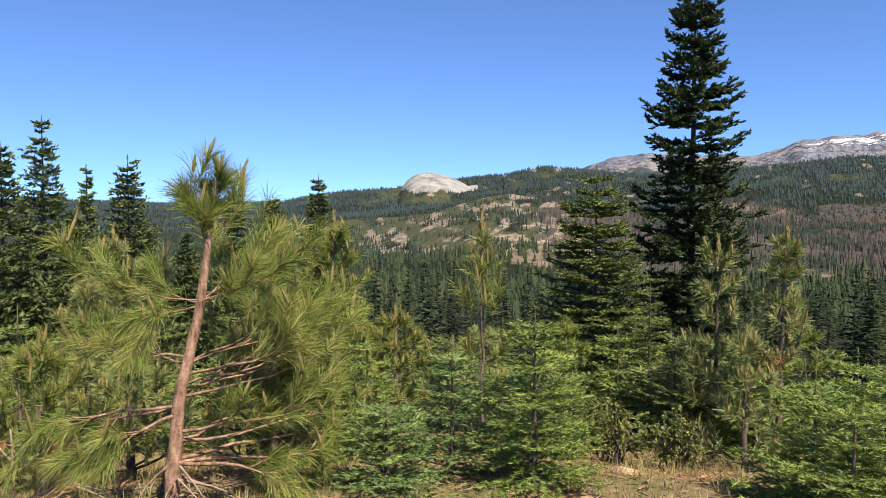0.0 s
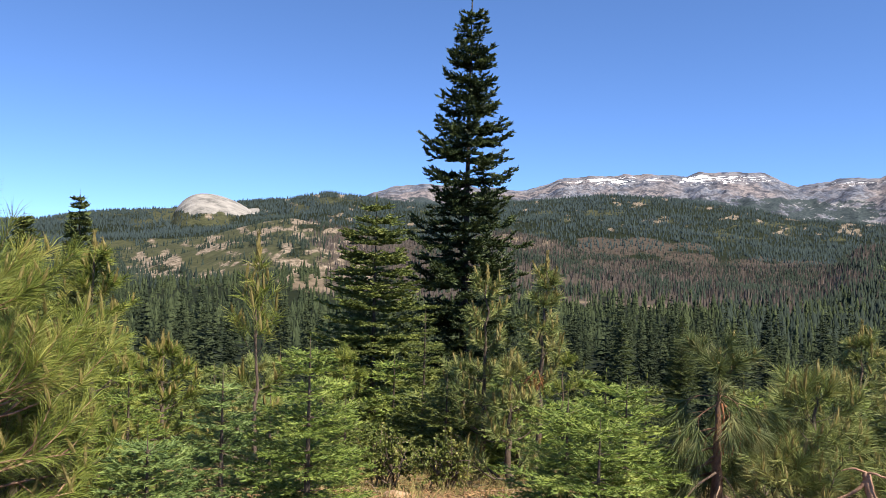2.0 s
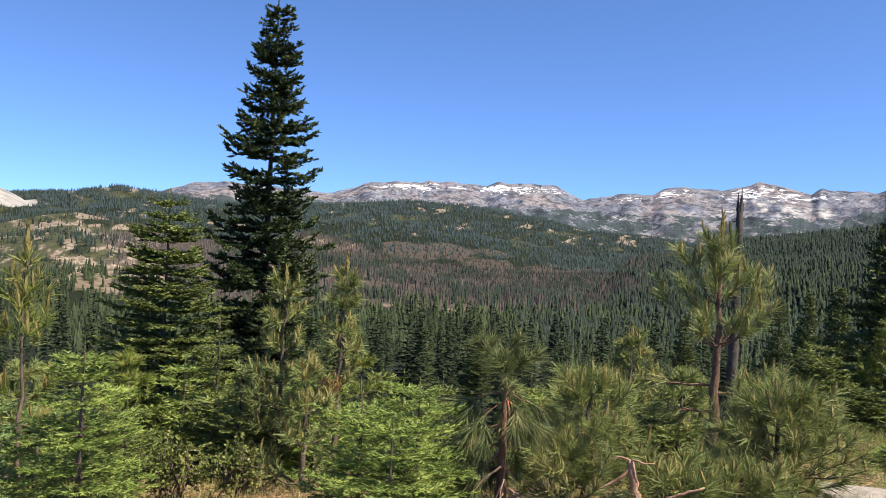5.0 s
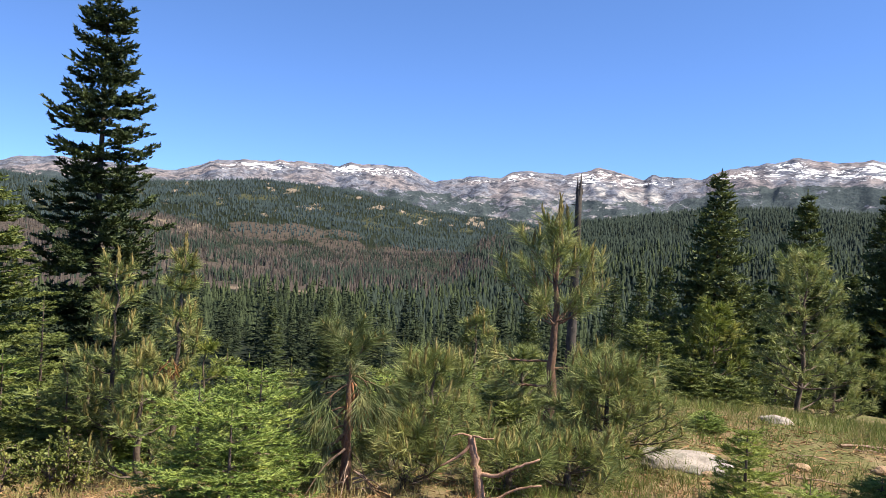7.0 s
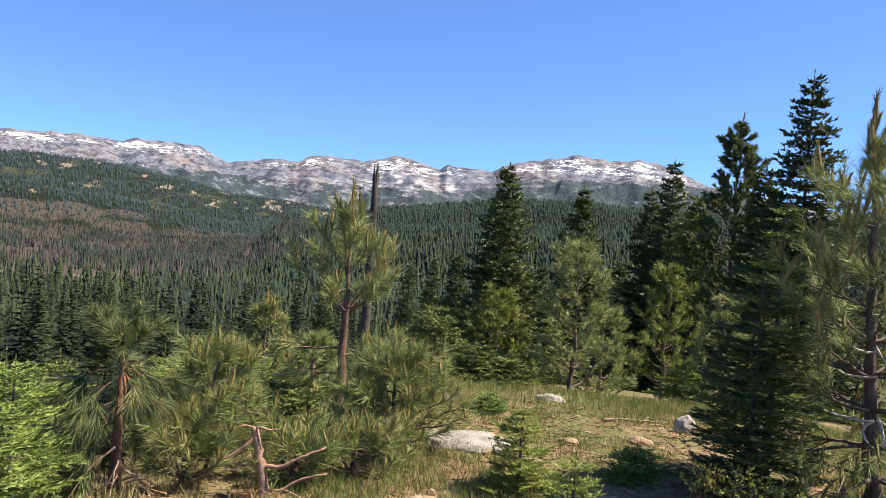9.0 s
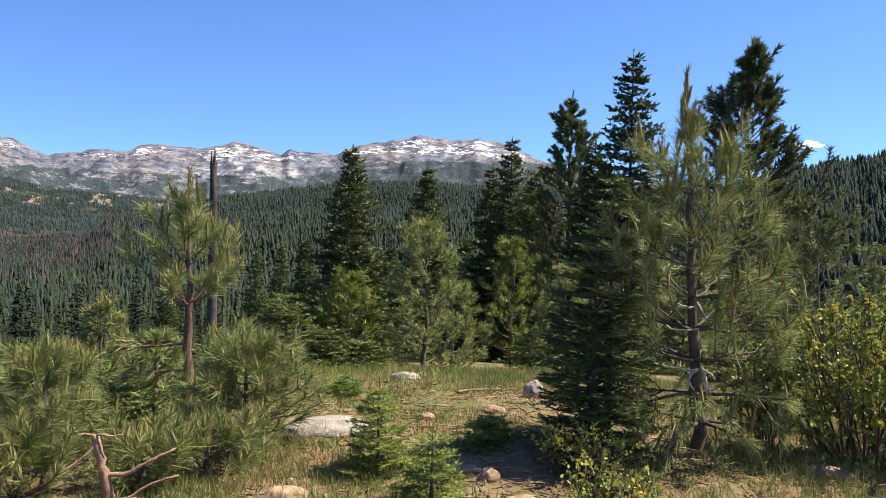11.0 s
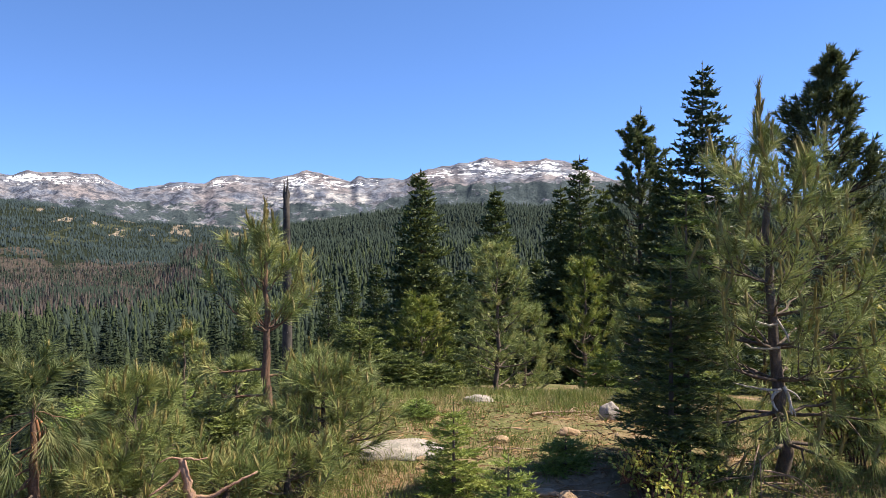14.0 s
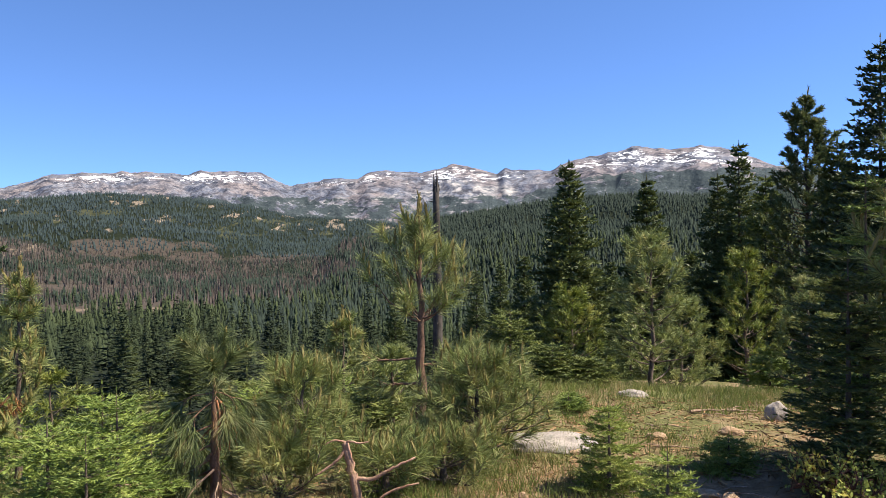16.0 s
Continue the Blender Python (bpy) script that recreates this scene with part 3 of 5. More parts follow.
woods("far_woods", "dark conifer forest on the long far ridge", FOREST_HAZED, 52000, -34, 60, 1650, 2900, 10.5, 0.34, 5, 1,
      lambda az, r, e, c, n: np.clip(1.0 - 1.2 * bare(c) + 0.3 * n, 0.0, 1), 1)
woods("hill_woods", "scattered conifers on the rocky hill", FOREST_RIDGE, 34000, -34, 50, 560, 1650, 8.5, 0.32, 5, 2,
      lambda az, r, e, c, n: np.clip(0.95 - 1.1 * bare(c) - 0.74 * c["burn"] + 0.3 * n, 0.04, 1), 2)
woods("ridge_woods", "dense dark conifer forest on the wooded ridge", FOREST_RIDGE, 30000, 36, 96, 300, 1250, 8.2, 0.36, 5, 2,
      lambda az, r, e, c, n: np.clip(0.95 + 0.3 * n - c["burn"], 0.1, 1), 3)
woods("right_hill_woods", "conifer forest on the near wooded hill", FOREST_RIDGE, 7000, 82, 112, 160, 680, 7.5, 0.36, 6, 4,
      lambda az, r, e, c, n: np.clip(0.95 + 0.3 * n, 0.1, 1), 4)
woods("valley_woods", "dark young firs filling the valley floor", FOREST, 10000, -34, 92, 190, 660, 6.5, 0.38, 6, 4,
      lambda az, r, e, c, n: np.clip(0.85 + 0.4 * n - 0.9 * c["burn"], 0.02, 1), 5)
woods("tall_valley_woods", "tall dark firs standing out of the valley woods", FOREST, 2600, -34, 92, 280, 640, 10.0, 0.36, 8, 7,
      lambda az, r, e, c, n: np.clip(0.7 + 0.9 * n - 1.2 * c["burn"], 0.02, 1), 15, 0.6, 1.3)
def bough_fir(whorls, limbs, sprays, width, seed):
    """A fir one metre tall: drooping boughs, each a fan of flat sprays."""
    g = np.random.default_rng(seed)
    n = whorls * limbs
    k = np.repeat(np.arange(whorls), limbs)
    t = np.clip(0.06 + 0.93 * (k + g.uniform(-0.35, 0.35, n)) / whorls, 0.03, 0.985)
    a = g.uniform(0, 6.28, n)
    reach = 0.5 * width * ((1 - t) ** 0.85 + 0.03) * g.uniform(0.65, 1.15, n)
    out = np.stack([np.cos(a), np.sin(a), -0.22 * (1 - t) + 0.25 * t], 1)
    side = np.stack([-np.sin(a), np.cos(a), 0 * a], 1)
    tris = []
    for q in range(sprays):
        u = (q + g.uniform(0, 1, n))[:, None] / sprays
        sg = (1 if q % 2 else -1) * g.uniform(0.25, 0.9, n)[:, None]
        base = np.stack([0 * t, 0 * t, t], 1) + out * (reach[:, None] * u * 0.85)
        way = unit(out + side * sg + np.array([0, 0, 1.0]) * g.uniform(-0.35, 0.35, (n, 1)))
        ln = (0.022 + 0.36 * reach[:, None] * (1.15 - 0.7 * u))
        wd = np.cross(way, unit(g.normal(size=(n, 3)) * 0.5 + [0, 0, 1.0]))
        tris.append(np.stack([base - wd * ln * 0.22, base + wd * ln * 0.22, base + way * ln - [0, 0, 0.06] * ln], 1))
    return np.concatenate(tris).reshape(-1, 3)


def bough_woods(name, label, material, count, az0, az1, r0, r1, tall, keep, seed, low, high, whorls, limbs, sprays, width):
    """A wood of bough firs in four shapes, each turned and sized on its own."""
    p, az, r, g = scatter(count, az0, az1, r0, r1, keep, seed)
    shapes = [bough_fir(whorls, limbs, sprays, width * f, seed * 10 + q) for q, f in enumerate((0.85, 1.0, 1.1, 1.25))]
    h = tall * (low + (high - low) * g.uniform(0, 1, len(p)) ** 1.3) * np.clip(r / 110, 0.55, 1.25) ** 0.5
    turn, pick = g.uniform(0, 6.28, len(p)), g.integers(0, 4, len(p))
    V, per = [], len(shapes[0])
    for o, hh, ang, q in zip(p, h, turn, pick):
        c, d = math.cos(ang), math.sin(ang)
        V.append(shapes[q] @ np.array([[c, d, 0], [-d, c, 0], [0, 0, 1]]) * hh + o - [0, 0, 0.3])
    V = np.concatenate(V)
    tint = np.repeat(g.uniform(0, 1, len(p)), per)
    return tagged(new(name, mesh_of(name, V, np.arange(len(V)).reshape(-1, 3), material, attributes={"tint": tint})), label, "forest", kind="stuff")


bough_woods("slope_woods", "dark young firs on the slope below the lookout", FOREST, 380, -34, 92, 45, 170, 6.5,
            lambda az, r, e, c, n: np.clip(0.8 + 0.4 * n, 0.1, 1), 6, 0.55, 1.25, 15, 6, 5, 0.42)
bough_woods("tall_slope_woods", "tall dark spire-shaped firs on the slope below the lookout", FOREST, 430, -34, 92, 58, 165, 13.5,
            lambda az, r, e, c, n: np.clip(0.75 + 0.9 * n, 0.15, 1), 16, 0.6, 1.2, 24, 6, 6, 0.34)
bough_woods("mid_valley_woods", "tall dark firs standing close in the valley", FOREST, 900, -34, 92, 150, 330, 10.5,
            lambda az, r, e, c, n: np.clip(0.75 + 0.9 * n, 0.1, 1), 26, 0.6, 1.25, 17, 5, 4, 0.35)
bough_woods("near_hill_woods", "tall firs on the near wooded hill", FOREST_RIDGE, 520, 82, 112, 80, 420, 9.0,
            lambda az, r, e, c, n: np.clip(0.9 + 0.5 * n, 0.1, 1), 36, 0.6, 1.25, 17, 5, 4, 0.36)


def dead_woods():
    p, az, r, g = scatter(20000, 6, 50, 500, 1650, lambda az, r, e, c, n: np.clip(1.2 * c["burn"] + 0.2 * n - 0.75 * c["dirt"], 0, 1), 8)
    h = 8.5 * g.uniform(0.5, 1.2, len(p))
    V, F = spires(p, h, h * 0.17, 3, 1, 0.5)
    return tagged(new("burnt_woods", mesh_of("burnt_woods", V, F, DEADWOOD, attributes={"tint": np.repeat(g.uniform(0, 1, len(p)), len(V) // len(p))})), "grey-brown burnt standing trunks on the valley slope", "forest", kind="stuff")


dead_woods()


# ---------------------------------------------------------------- trees
def around(way, n, spreadness):
    """n unit ways that open out from way by about that angle (radians)."""
    way = unit(np.asarray(way, dtype=float))
    ref = np.where(np.abs(way[..., 2:3]) < 0.9, np.array([0.0, 0, 1]), np.array([1.0, 0, 0]))
    a = unit(np.cross(way, ref))
    b = np.cross(way, a)
    t = RNG.uniform(0, 2 * np.pi, n)[:, None]
    s = (spreadness * RNG.uniform(0.45, 1.3, n))[:, None]
    return unit(way * np.cos(s) + (a * np.cos(t) + b * np.sin(t)) * np.sin(s))


def arc(start, way, length, lift, n=7, wobble=0.03):
    """A limb's line: it leaves along way and bends up (lift above 0) or down."""
    t = np.linspace(0, 1, n)[:, None]
    p = np.asarray(start) + np.asarray(way) * length * t + np.array([0, 0, 1.0]) * lift * length * t ** 2
    p[1:] += RNG.normal(size=(n - 1, 3)) * wobble * length / n * 3
    return p


def along(points, s):
    """Places and ways at the shares s (0 to 1) of a line."""
    n = len(points) - 1
    i = np.clip((s * n).astype(int), 0, n - 1)
    f = (s * n - i)[:, None]
    return points[i] * (1 - f) + points[i + 1] * f, unit(points[i + 1] - points[i])


def needles_on(pile, line, s0, count, length, width, angle, droop=0.05, segments=1, tip=9):
    """Long pine needles along a shoot, opening forwards, with a brush at its tip."""
    s = s0 + (1 - s0) * RNG.uniform(0, 1.0, count) ** 0.7
    s = np.concatenate([s, np.full(tip, 0.995)])
    p, w = along(line, s)
    d = around(w, len(s), angle)
    pile.blades(p, d, length * RNG.uniform(0.7, 1.1, len(s)), width, droop, segments)


def candle_mesh(length, radius, width):
    """An upright new shoot set with short needles."""
    p, q = Pile(), Pile()
    p.tube(np.array([[0, 0, 0], [0, 0, length * 0.6], [0, 0, length]]), np.array([0.8, 1.0, 0.4]) * radius, 5)
    z = np.array([0, 0, 1.0])
    q.blades(z * length * RNG.uniform(0.0, 0.95, (44, 1)), around(z, 44, 0.32), 0.30 * length + 0.012, width * 1.5)
    return joined("candle", p, CANDLE, q, CANDLE)


def pine(az, d, top, label, spread_m=0.6, whorls=6, needles=PINE_GREEN, bark=BARK_GREY, needle=0.125, count=46, bare_to=0.15, lean=(0, 0), name="pine_tree",
         width=0.0032, side=2, trunk=0.035, candle=0.09, lift=0.28, limbs=5, turn=0.0, seed=0, segments=1, shape=0.75, bend=0.0, group="young pines", plan=None, split=True,
         droop=0.16, angle=0.70, leader=0.5, shoot=0.15, tip_share=0.12, taper=0.86):
    """A long-needled pine: trunk, limbs in whorls, brushes of needles and upright candles. Its own x points right of the lookout's line to it."""
    global RNG
    RNG = np.random.default_rng(1000 + seed + int(az * 10 + 900))
    count = int(count * 1.05)
    side += 1
    width *= 1.35
    spread_m *= 0.68
    base = spot(az, d)
    h = top - base[2]
    ob = thing(name, base, label, "tree", group, turn=turn - az)
    t = np.linspace(0, 1, 14)
    line = np.stack([lean[0] * t ** 1.4 + bend * np.sin(t * 6.3), lean[1] * t ** 1.5, h * t], 1)
    line[1:-1] += RNG.normal(size=(12, 3)) * [0.006 * h, 0.006 * h, 0]
    wood = Pile()
    wood.tube(np.concatenate([line[:1] - [[0, 0, 0.1]], line]), np.concatenate([[trunk * 1.5], trunk * (1 - taper * t)]), 9)
    part("trunk", wood.mesh("trunk", bark, True), ob)
    if plan is None:
        plan = []
        levels = bare_to + (0.93 - bare_to) * (np.arange(whorls) / max(1, whorls - 1)) ** 0.95
        for k, s in enumerate(levels):
            size = spread_m * (1 - s) ** shape + tip_share * spread_m
            for q in range(limbs):
                plan.append((s + RNG.uniform(-0.025, 0.025), math.degrees(q * 2 * math.pi / limbs + k * 1.1 + RNG.uniform(-0.4, 0.4)), size * RNG.uniform(0.6, 1.2), lift * RNG.uniform(0.5, 1.5)))
    buds = [candle_mesh(candle * f, 0.0065 + 0.0009 * d, width) for f in (0.6, 0.85, 1.1)] if candle else []
    crown_w, crown_l = Pile(), Pile()
    for s, deg, ln, lf in plan:
        at, _ = along(line, np.array([s]))
        a = math.radians(deg)
        way = unit(np.array([math.cos(a), math.sin(a), lf * (0.3 + s) + RNG.uniform(-0.15, 0.15)]))
        lim = arc(at[0], way, ln, lf, 6)
        rad = max(trunk * 0.32 * (1.1 - s), 0.004)
        limb, leaf = (Pile(), Pile()) if split else (crown_w, crown_l)
        limb.tube(lim, rad * np.linspace(1, 0.4, 6), 5)
        needles_on(leaf, lim, max(0.15, 1 - 0.9 * shoot / ln), count, needle, width, angle, droop, segments)
        tips = [lim]
        for _ in range(side):
            u = RNG.uniform(0.3, 0.97)
            p0, w0 = along(lim, np.array([u]))
            w1 = around(w0, 1, 0.72)[0]
            w1[2] = abs(w1[2]) * 0.5 + 0.1 if lf > 0 else w1[2]
            sub = arc(p0[0], unit(w1), min(shoot, ln * 0.6) * RNG.uniform(0.6, 1.3), 0.5 if lf > 0 else -0.3, 4)
            limb.tube(sub, rad * 0.5 * np.linspace(1, 0.5, 4), 3)
            needles_on(leaf, sub, 0.35, count, needle, width, angle, droop, segments)
            tips.append(sub)
        if split:
            lo = part("limb", limb.mesh("limb", bark, True), ob)
            part("needle_brush", leaf.mesh("needle_brush", needles), lo)
            for ti in tips[:3] if buds else []:
                b = part("candle", buds[RNG.integers(3)], lo, "upright yellow-brown new shoot")
                b.matrix_basis = pose(*ti[-1], RNG.uniform(-20, 20), RNG.uniform(-20, 20), RNG.uniform(0, 360))
    leaf = Pile() if split else crown_l
    needles_on(leaf, line[10:], 0.0, int(count * 1.8 * leader), needle * 0.85, width, 0.6, 0.05, segments, int(8 * leader))
    if split:
        part("leader_needles", leaf.mesh("leader_needles", needles), ob)
        for q in range(5 if buds else 0):
            b = part("candle", buds[2] if q == 0 else buds[q % 2], ob, "upright yellow-brown new shoot")
            b.matrix_basis = pose(*line[-1], 14 * math.cos(q * 1.3) * (q > 0), 14 * math.sin(q * 1.3) * (q > 0), 40 * q) @ Matrix.Scale(1.5 if q == 0 else 1.0, 4)
    else:
        tagged(part("crown", joined("crown", crown_w, bark, crown_l, needles), ob), kind="stuff")
    return ob


def fir(az, d, top, label, width_m=0.6, needles=FIR_GREEN, bark=BARK_GREY, whorls=0, twig=0.20, blade=0.034, blade_w=0.0082, gap=0.0115, droop=-0.05, name="fir_tree", base_clear=0.03,
        limbs=7, rise_up=0.14, shape=0.85, seed=0, trunk=0.0, ragged=0.22, group="young firs", lean=(0, 0), split=True, tip_up=0.06, thick=0.45, loose=0.12, fluff=0.09, pointed=0.0):
    """A fir: whorls of flat sprays, each a limb with side twigs set with short needles."""
    global RNG
    RNG = np.random.default_rng(3000 + seed + int(az * 10 + 900))
    base = spot(az, d)
    h = top - base[2]
    ob = thing(name, base, label, "tree", group, turn=-az)
    trunk = trunk or 0.010 + 0.010 * h
    whorls = whorls or max(6, int(h / 0.22))
    t = np.linspace(0, 1, 10)
    line = np.stack([lean[0] * t, lean[1] * t, h * t], 1)
    wood = Pile()
    wood.tube(np.concatenate([line[:1] - [[0, 0, 0.2]], line]), np.concatenate([[trunk * 1.3], trunk * (1 - 0.93 * t)]), 8)
    part("trunk", wood.mesh("trunk", bark, True), ob)
    crown_w, crown_l = Pile(), Pile()

    def clothe(leaf, shoots, size=1.0):
        P, W = [], []
        for sh, s0 in shoots:
            length = np.linalg.norm(sh[-1] - sh[0])
            u = RNG.uniform(s0, 1, max(6, int(length * (1 - s0) / gap) * 3))
            p, w = along(sh, u)
            P.append(p), W.append(w)
        P, W = np.concatenate(P), np.concatenate(W)
        side = unit(np.cross(W, np.array([0, 0, 1.0])))
        n = len(P)
        sg = RNG.uniform(-1, 1, (n, 1))
        D = unit(W * 0.65 + side * np.sign(sg) * (0.35 + 0.65 * np.abs(sg)) + np.array([0, 0, 1.0]) * RNG.uniform(-0.3, thick, (n, 1)))
        leaf.blades(P, D, size * blade * RNG.uniform(0.7, 1.2, n), blade_w * size)

    for k in range(whorls):
        s = base_clear + (0.985 - base_clear) * (k + RNG.uniform(-0.3, 0.3)) / whorls
        size = (0.5 * width_m * (1 - s) ** shape + 0.02 * width_m + 0.02) * RNG.uniform(0.85, 1.12)
        nl = limbs if s < 0.9 else max(4, limbs - 2)
        a0 = RNG.uniform(0, 6.28)
        for q in range(nl):
            at, _ = along(line, np.array([np.clip(s + RNG.uniform(-loose, loose) / whorls, 0, 0.99)]))
            a = a0 + q * 2 * math.pi / nl + RNG.uniform(-0.35, 0.35)
            ln = size * RNG.uniform(1 - ragged, 1 + ragged * 0.8)
            up_ = rise_up * (0.25 + 1.1 * s) + RNG.uniform(-0.1, 0.1)
            way = unit(np.array([math.cos(a), math.sin(a), up_]))
            lim = arc(at[0], way, ln, droop * (1 - s) * 2, 5, 0.03)
            lim[-1, 2] += tip_up * ln
            limb, leaf = (Pile(), Pile()) if split else (crown_w, crown_l)
            limb.tube(lim, max(0.003, trunk * 0.16 * (1.15 - s)) * np.linspace(1, 0.4, 5), 3)
            shoots = [(lim, 0.10)]
            flat = np.cross(way, [0, 0, 1.0])
            nt = max(2, int(ln / (twig * 0.42)))
            for j in range(nt):
                u = 0.12 + 0.86 * (j + RNG.uniform(0.2, 0.8)) / nt
                p0, w0 = along(lim, np.array([u]))
                for sgn in (-1, 1):
                    tw = twig * RNG.uniform(0.6, 1.25) * (1.15 - 0.6 * u) * min(1.0, ln / twig * 0.9)
                    w1 = unit(w0[0] * 0.75 + sgn * flat * 0.75 + np.array([0, 0, RNG.uniform(-1.4 * fluff, fluff)]))
                    shoots.append((np.stack([p0[0], p0[0] + w1 * tw * 0.55, p0[0] + w1 * tw + [0, 0, 0.03 * tw]]), 0.0))
            clothe(leaf, shoots, 1 - pointed * s)
            if split:
                part("branch", joined("branch", limb, bark, leaf, needles), ob)
    leaf = Pile()
    clothe(leaf if split else crown_l, [(line[-2:], 0.1)], 1 - pointed)
    if split:
        part("leader", leaf.mesh("leader", needles), ob)
    else:
        tagged(part("crown", joined("crown", crown_w, bark, crown_l, needles), ob), kind="stuff")
    return ob


def up(el, d):
    """The height seen at that elevation from the lookout, d metres off."""
    return EYE + d * math.tan(radians(el))


# distant firs that stand out singly
for az, el, d, w, mat, droop, lab in (
        (-29.9, 4.4, 26, 3.8, FIR_MID, -0.10, "tall dark fir at the wood's edge"), (-27.5, 6.2, 30, 4.2, FIR_MID, -0.10, "tall dark pointed fir above its neighbours"),
        (-24.9, 3.1, 36, 2.6, FIR_GREEN, -0.05, "thin pale green young fir"), (-22.3, 3.8, 28, 4.4, FIR_MID, -0.10, "dense dark green fir in a group"),
        (-12.5, 1.1, 24, 3.2, FIR_MID, -0.08, "small dark fir behind the young pines"), (-9.2, 2.5, 26, 3.0, FIR_MID, -0.08, "slim dark fir with a thin tip"),
        (-15.3, 1.5, 27, 3.2, FIR_MID, -0.10, "dark fir behind the bent pine"), (-31.5, 2.0, 22, 3.0, FIR_MID, -0.10, "dark fir at the wood's edge"), (-18.5, -1.5, 30, 3.2, FIR_MID, -0.10, "dark fir behind the bent pine"), (-25.8, 0.0, 25, 3.0, FIR_MID, -0.10, "dark fir in a close group"),
        (61.6, 5.75, 28, 4.2, FIR_MID, -0.10, "tall dark fir with even branches"), (67.1, 4.5, 30, 3.4, FIR_MID, -0.08, "tall fir with a forked tip"),
        (73.3, 6.8, 32, 3.6, FIR_MID, -0.08, "tall fir with a long thin leader"), (75.0, 4.3, 30, 3.8, FIR_GREEN, -0.05, "green fir beside taller ones"), (71.9, 4.6, 33, 3.6, FIR_MID, -0.05, "dark fir in a group"),
        (81.9, 12.8, 24, 4.3, FIR_DARK, -0.12, "tall black-green fir with a dense crown"), (79.4, 6.5, 26, 3.8, FIR_MID, -0.08, "dark fir among taller trees"),
        (54.6, -2.0, 60, 4.2, FIR_MID, -0.08, "dark fir on the slope"), (58.2, -0.9, 45, 3.8, FIR_MID, -0.08, "dark fir on the slope"), (56.4, -1.4, 52, 3.6, FIR_MID, -0.08, "dark fir on the slope"),
        (64.5, -1.4, 40, 3.6, FIR_MID, -0.08, "dark fir on the slope"), (70.0, -0.6, 38, 3.8, FIR_MID, -0.08, "dark fir on the slope"), (33.7, -4.9, 100, 6, FIR_MID, -0.08, "dark fir standing in the valley wood"),
        (48.5, -3.6, 60, 4.2, FIR_MID, -0.08, "dark fir on the slope"), (29.5, -5.6, 90, 5, FIR_MID, -0.08, "dark fir standing in the valley wood")):
    fir(az, d, up(el, d), lab, w, mat, BARK_DARK, whorls=36, twig=0.5, blade=0.25, blade_w=0.125, gap=0.235 * max(1.0, d / 36), droop=droop, limbs=8, rise_up=0.12, shape=0.92, group="firs on the slope", split=False, ragged=0.35, base_clear=0.12, thick=0.9, loose=0.6, fluff=0.3, pointed=0.4)
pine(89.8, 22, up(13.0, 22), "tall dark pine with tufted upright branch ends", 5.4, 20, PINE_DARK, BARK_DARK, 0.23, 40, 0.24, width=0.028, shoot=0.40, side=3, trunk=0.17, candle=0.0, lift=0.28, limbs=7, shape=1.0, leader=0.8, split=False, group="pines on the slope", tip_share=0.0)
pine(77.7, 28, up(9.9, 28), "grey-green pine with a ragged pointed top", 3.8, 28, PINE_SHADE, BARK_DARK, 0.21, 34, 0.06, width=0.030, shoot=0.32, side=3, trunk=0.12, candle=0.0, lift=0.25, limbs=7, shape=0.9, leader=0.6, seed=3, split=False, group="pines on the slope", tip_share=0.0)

# the middle ground
fir(18.0, 12.6, up(17.4, 12.6), "tall dark spire-shaped fir with layered branches", 2.80, FIR_DARK, BARK_DARK, whorls=30, twig=0.23, blade=0.064, blade_w=0.030, gap=0.019, droop=-0.13, limbs=12, rise_up=0.12, shape=0.82, seed=2, ragged=0.28, tip_up=0.18, thick=0.9, loose=0.3, fluff=0.32, group="fir behind the saplings")
fir(11.3, 11.0, up(3.1, 11), "dark green fir with broad flat lower sprays", 2.6, FIR_GREEN, BARK_GREY, whorls=25, twig=0.26, blade=0.062, blade_w=0.025, gap=0.024, limbs=10, shape=0.75)
fir(15.2, 9.0, up(-5.2, 9), "thin young fir with open tiers", 0.8, FIR_GREEN, whorls=12, twig=0.16, blade=0.04, blade_w=0.009, gap=0.014, limbs=6)
pine(19.8, 7.5, up(-3.1, 7.5), "young pine with soft green needles", 0.55, 6, PINE_GREEN, count=34, bare_to=0.2, trunk=0.03, width=0.005)
pine(23.8, 7.0, up(-2.1, 7), "young pine with a torn side and dead orange needles", 0.40, 5, PINE_GREEN, count=32, width=0.005, trunk=0.034, bare_to=0.48, lean=(0.05, 0), seed=4)
fir(26.2, 4.6, up(-10.8, 4.6), "bushy bright green fir sapling", 0.75, FIR_BRIGHT, whorls=6, twig=0.17, shape=0.5, limbs=8)
fir(30.4, 4.7, up(-9.7, 4.7), "bright green fir sapling with an upright leader", 0.78, FIR_BRIGHT, whorls=7, twig=0.17, shape=0.6, limbs=8)
fir(28.6, 4.3, up(-12.5, 4.3), "low bushy green fir sapling", 0.8, FIR_BRIGHT, whorls=6, twig=0.16, shape=0.5)
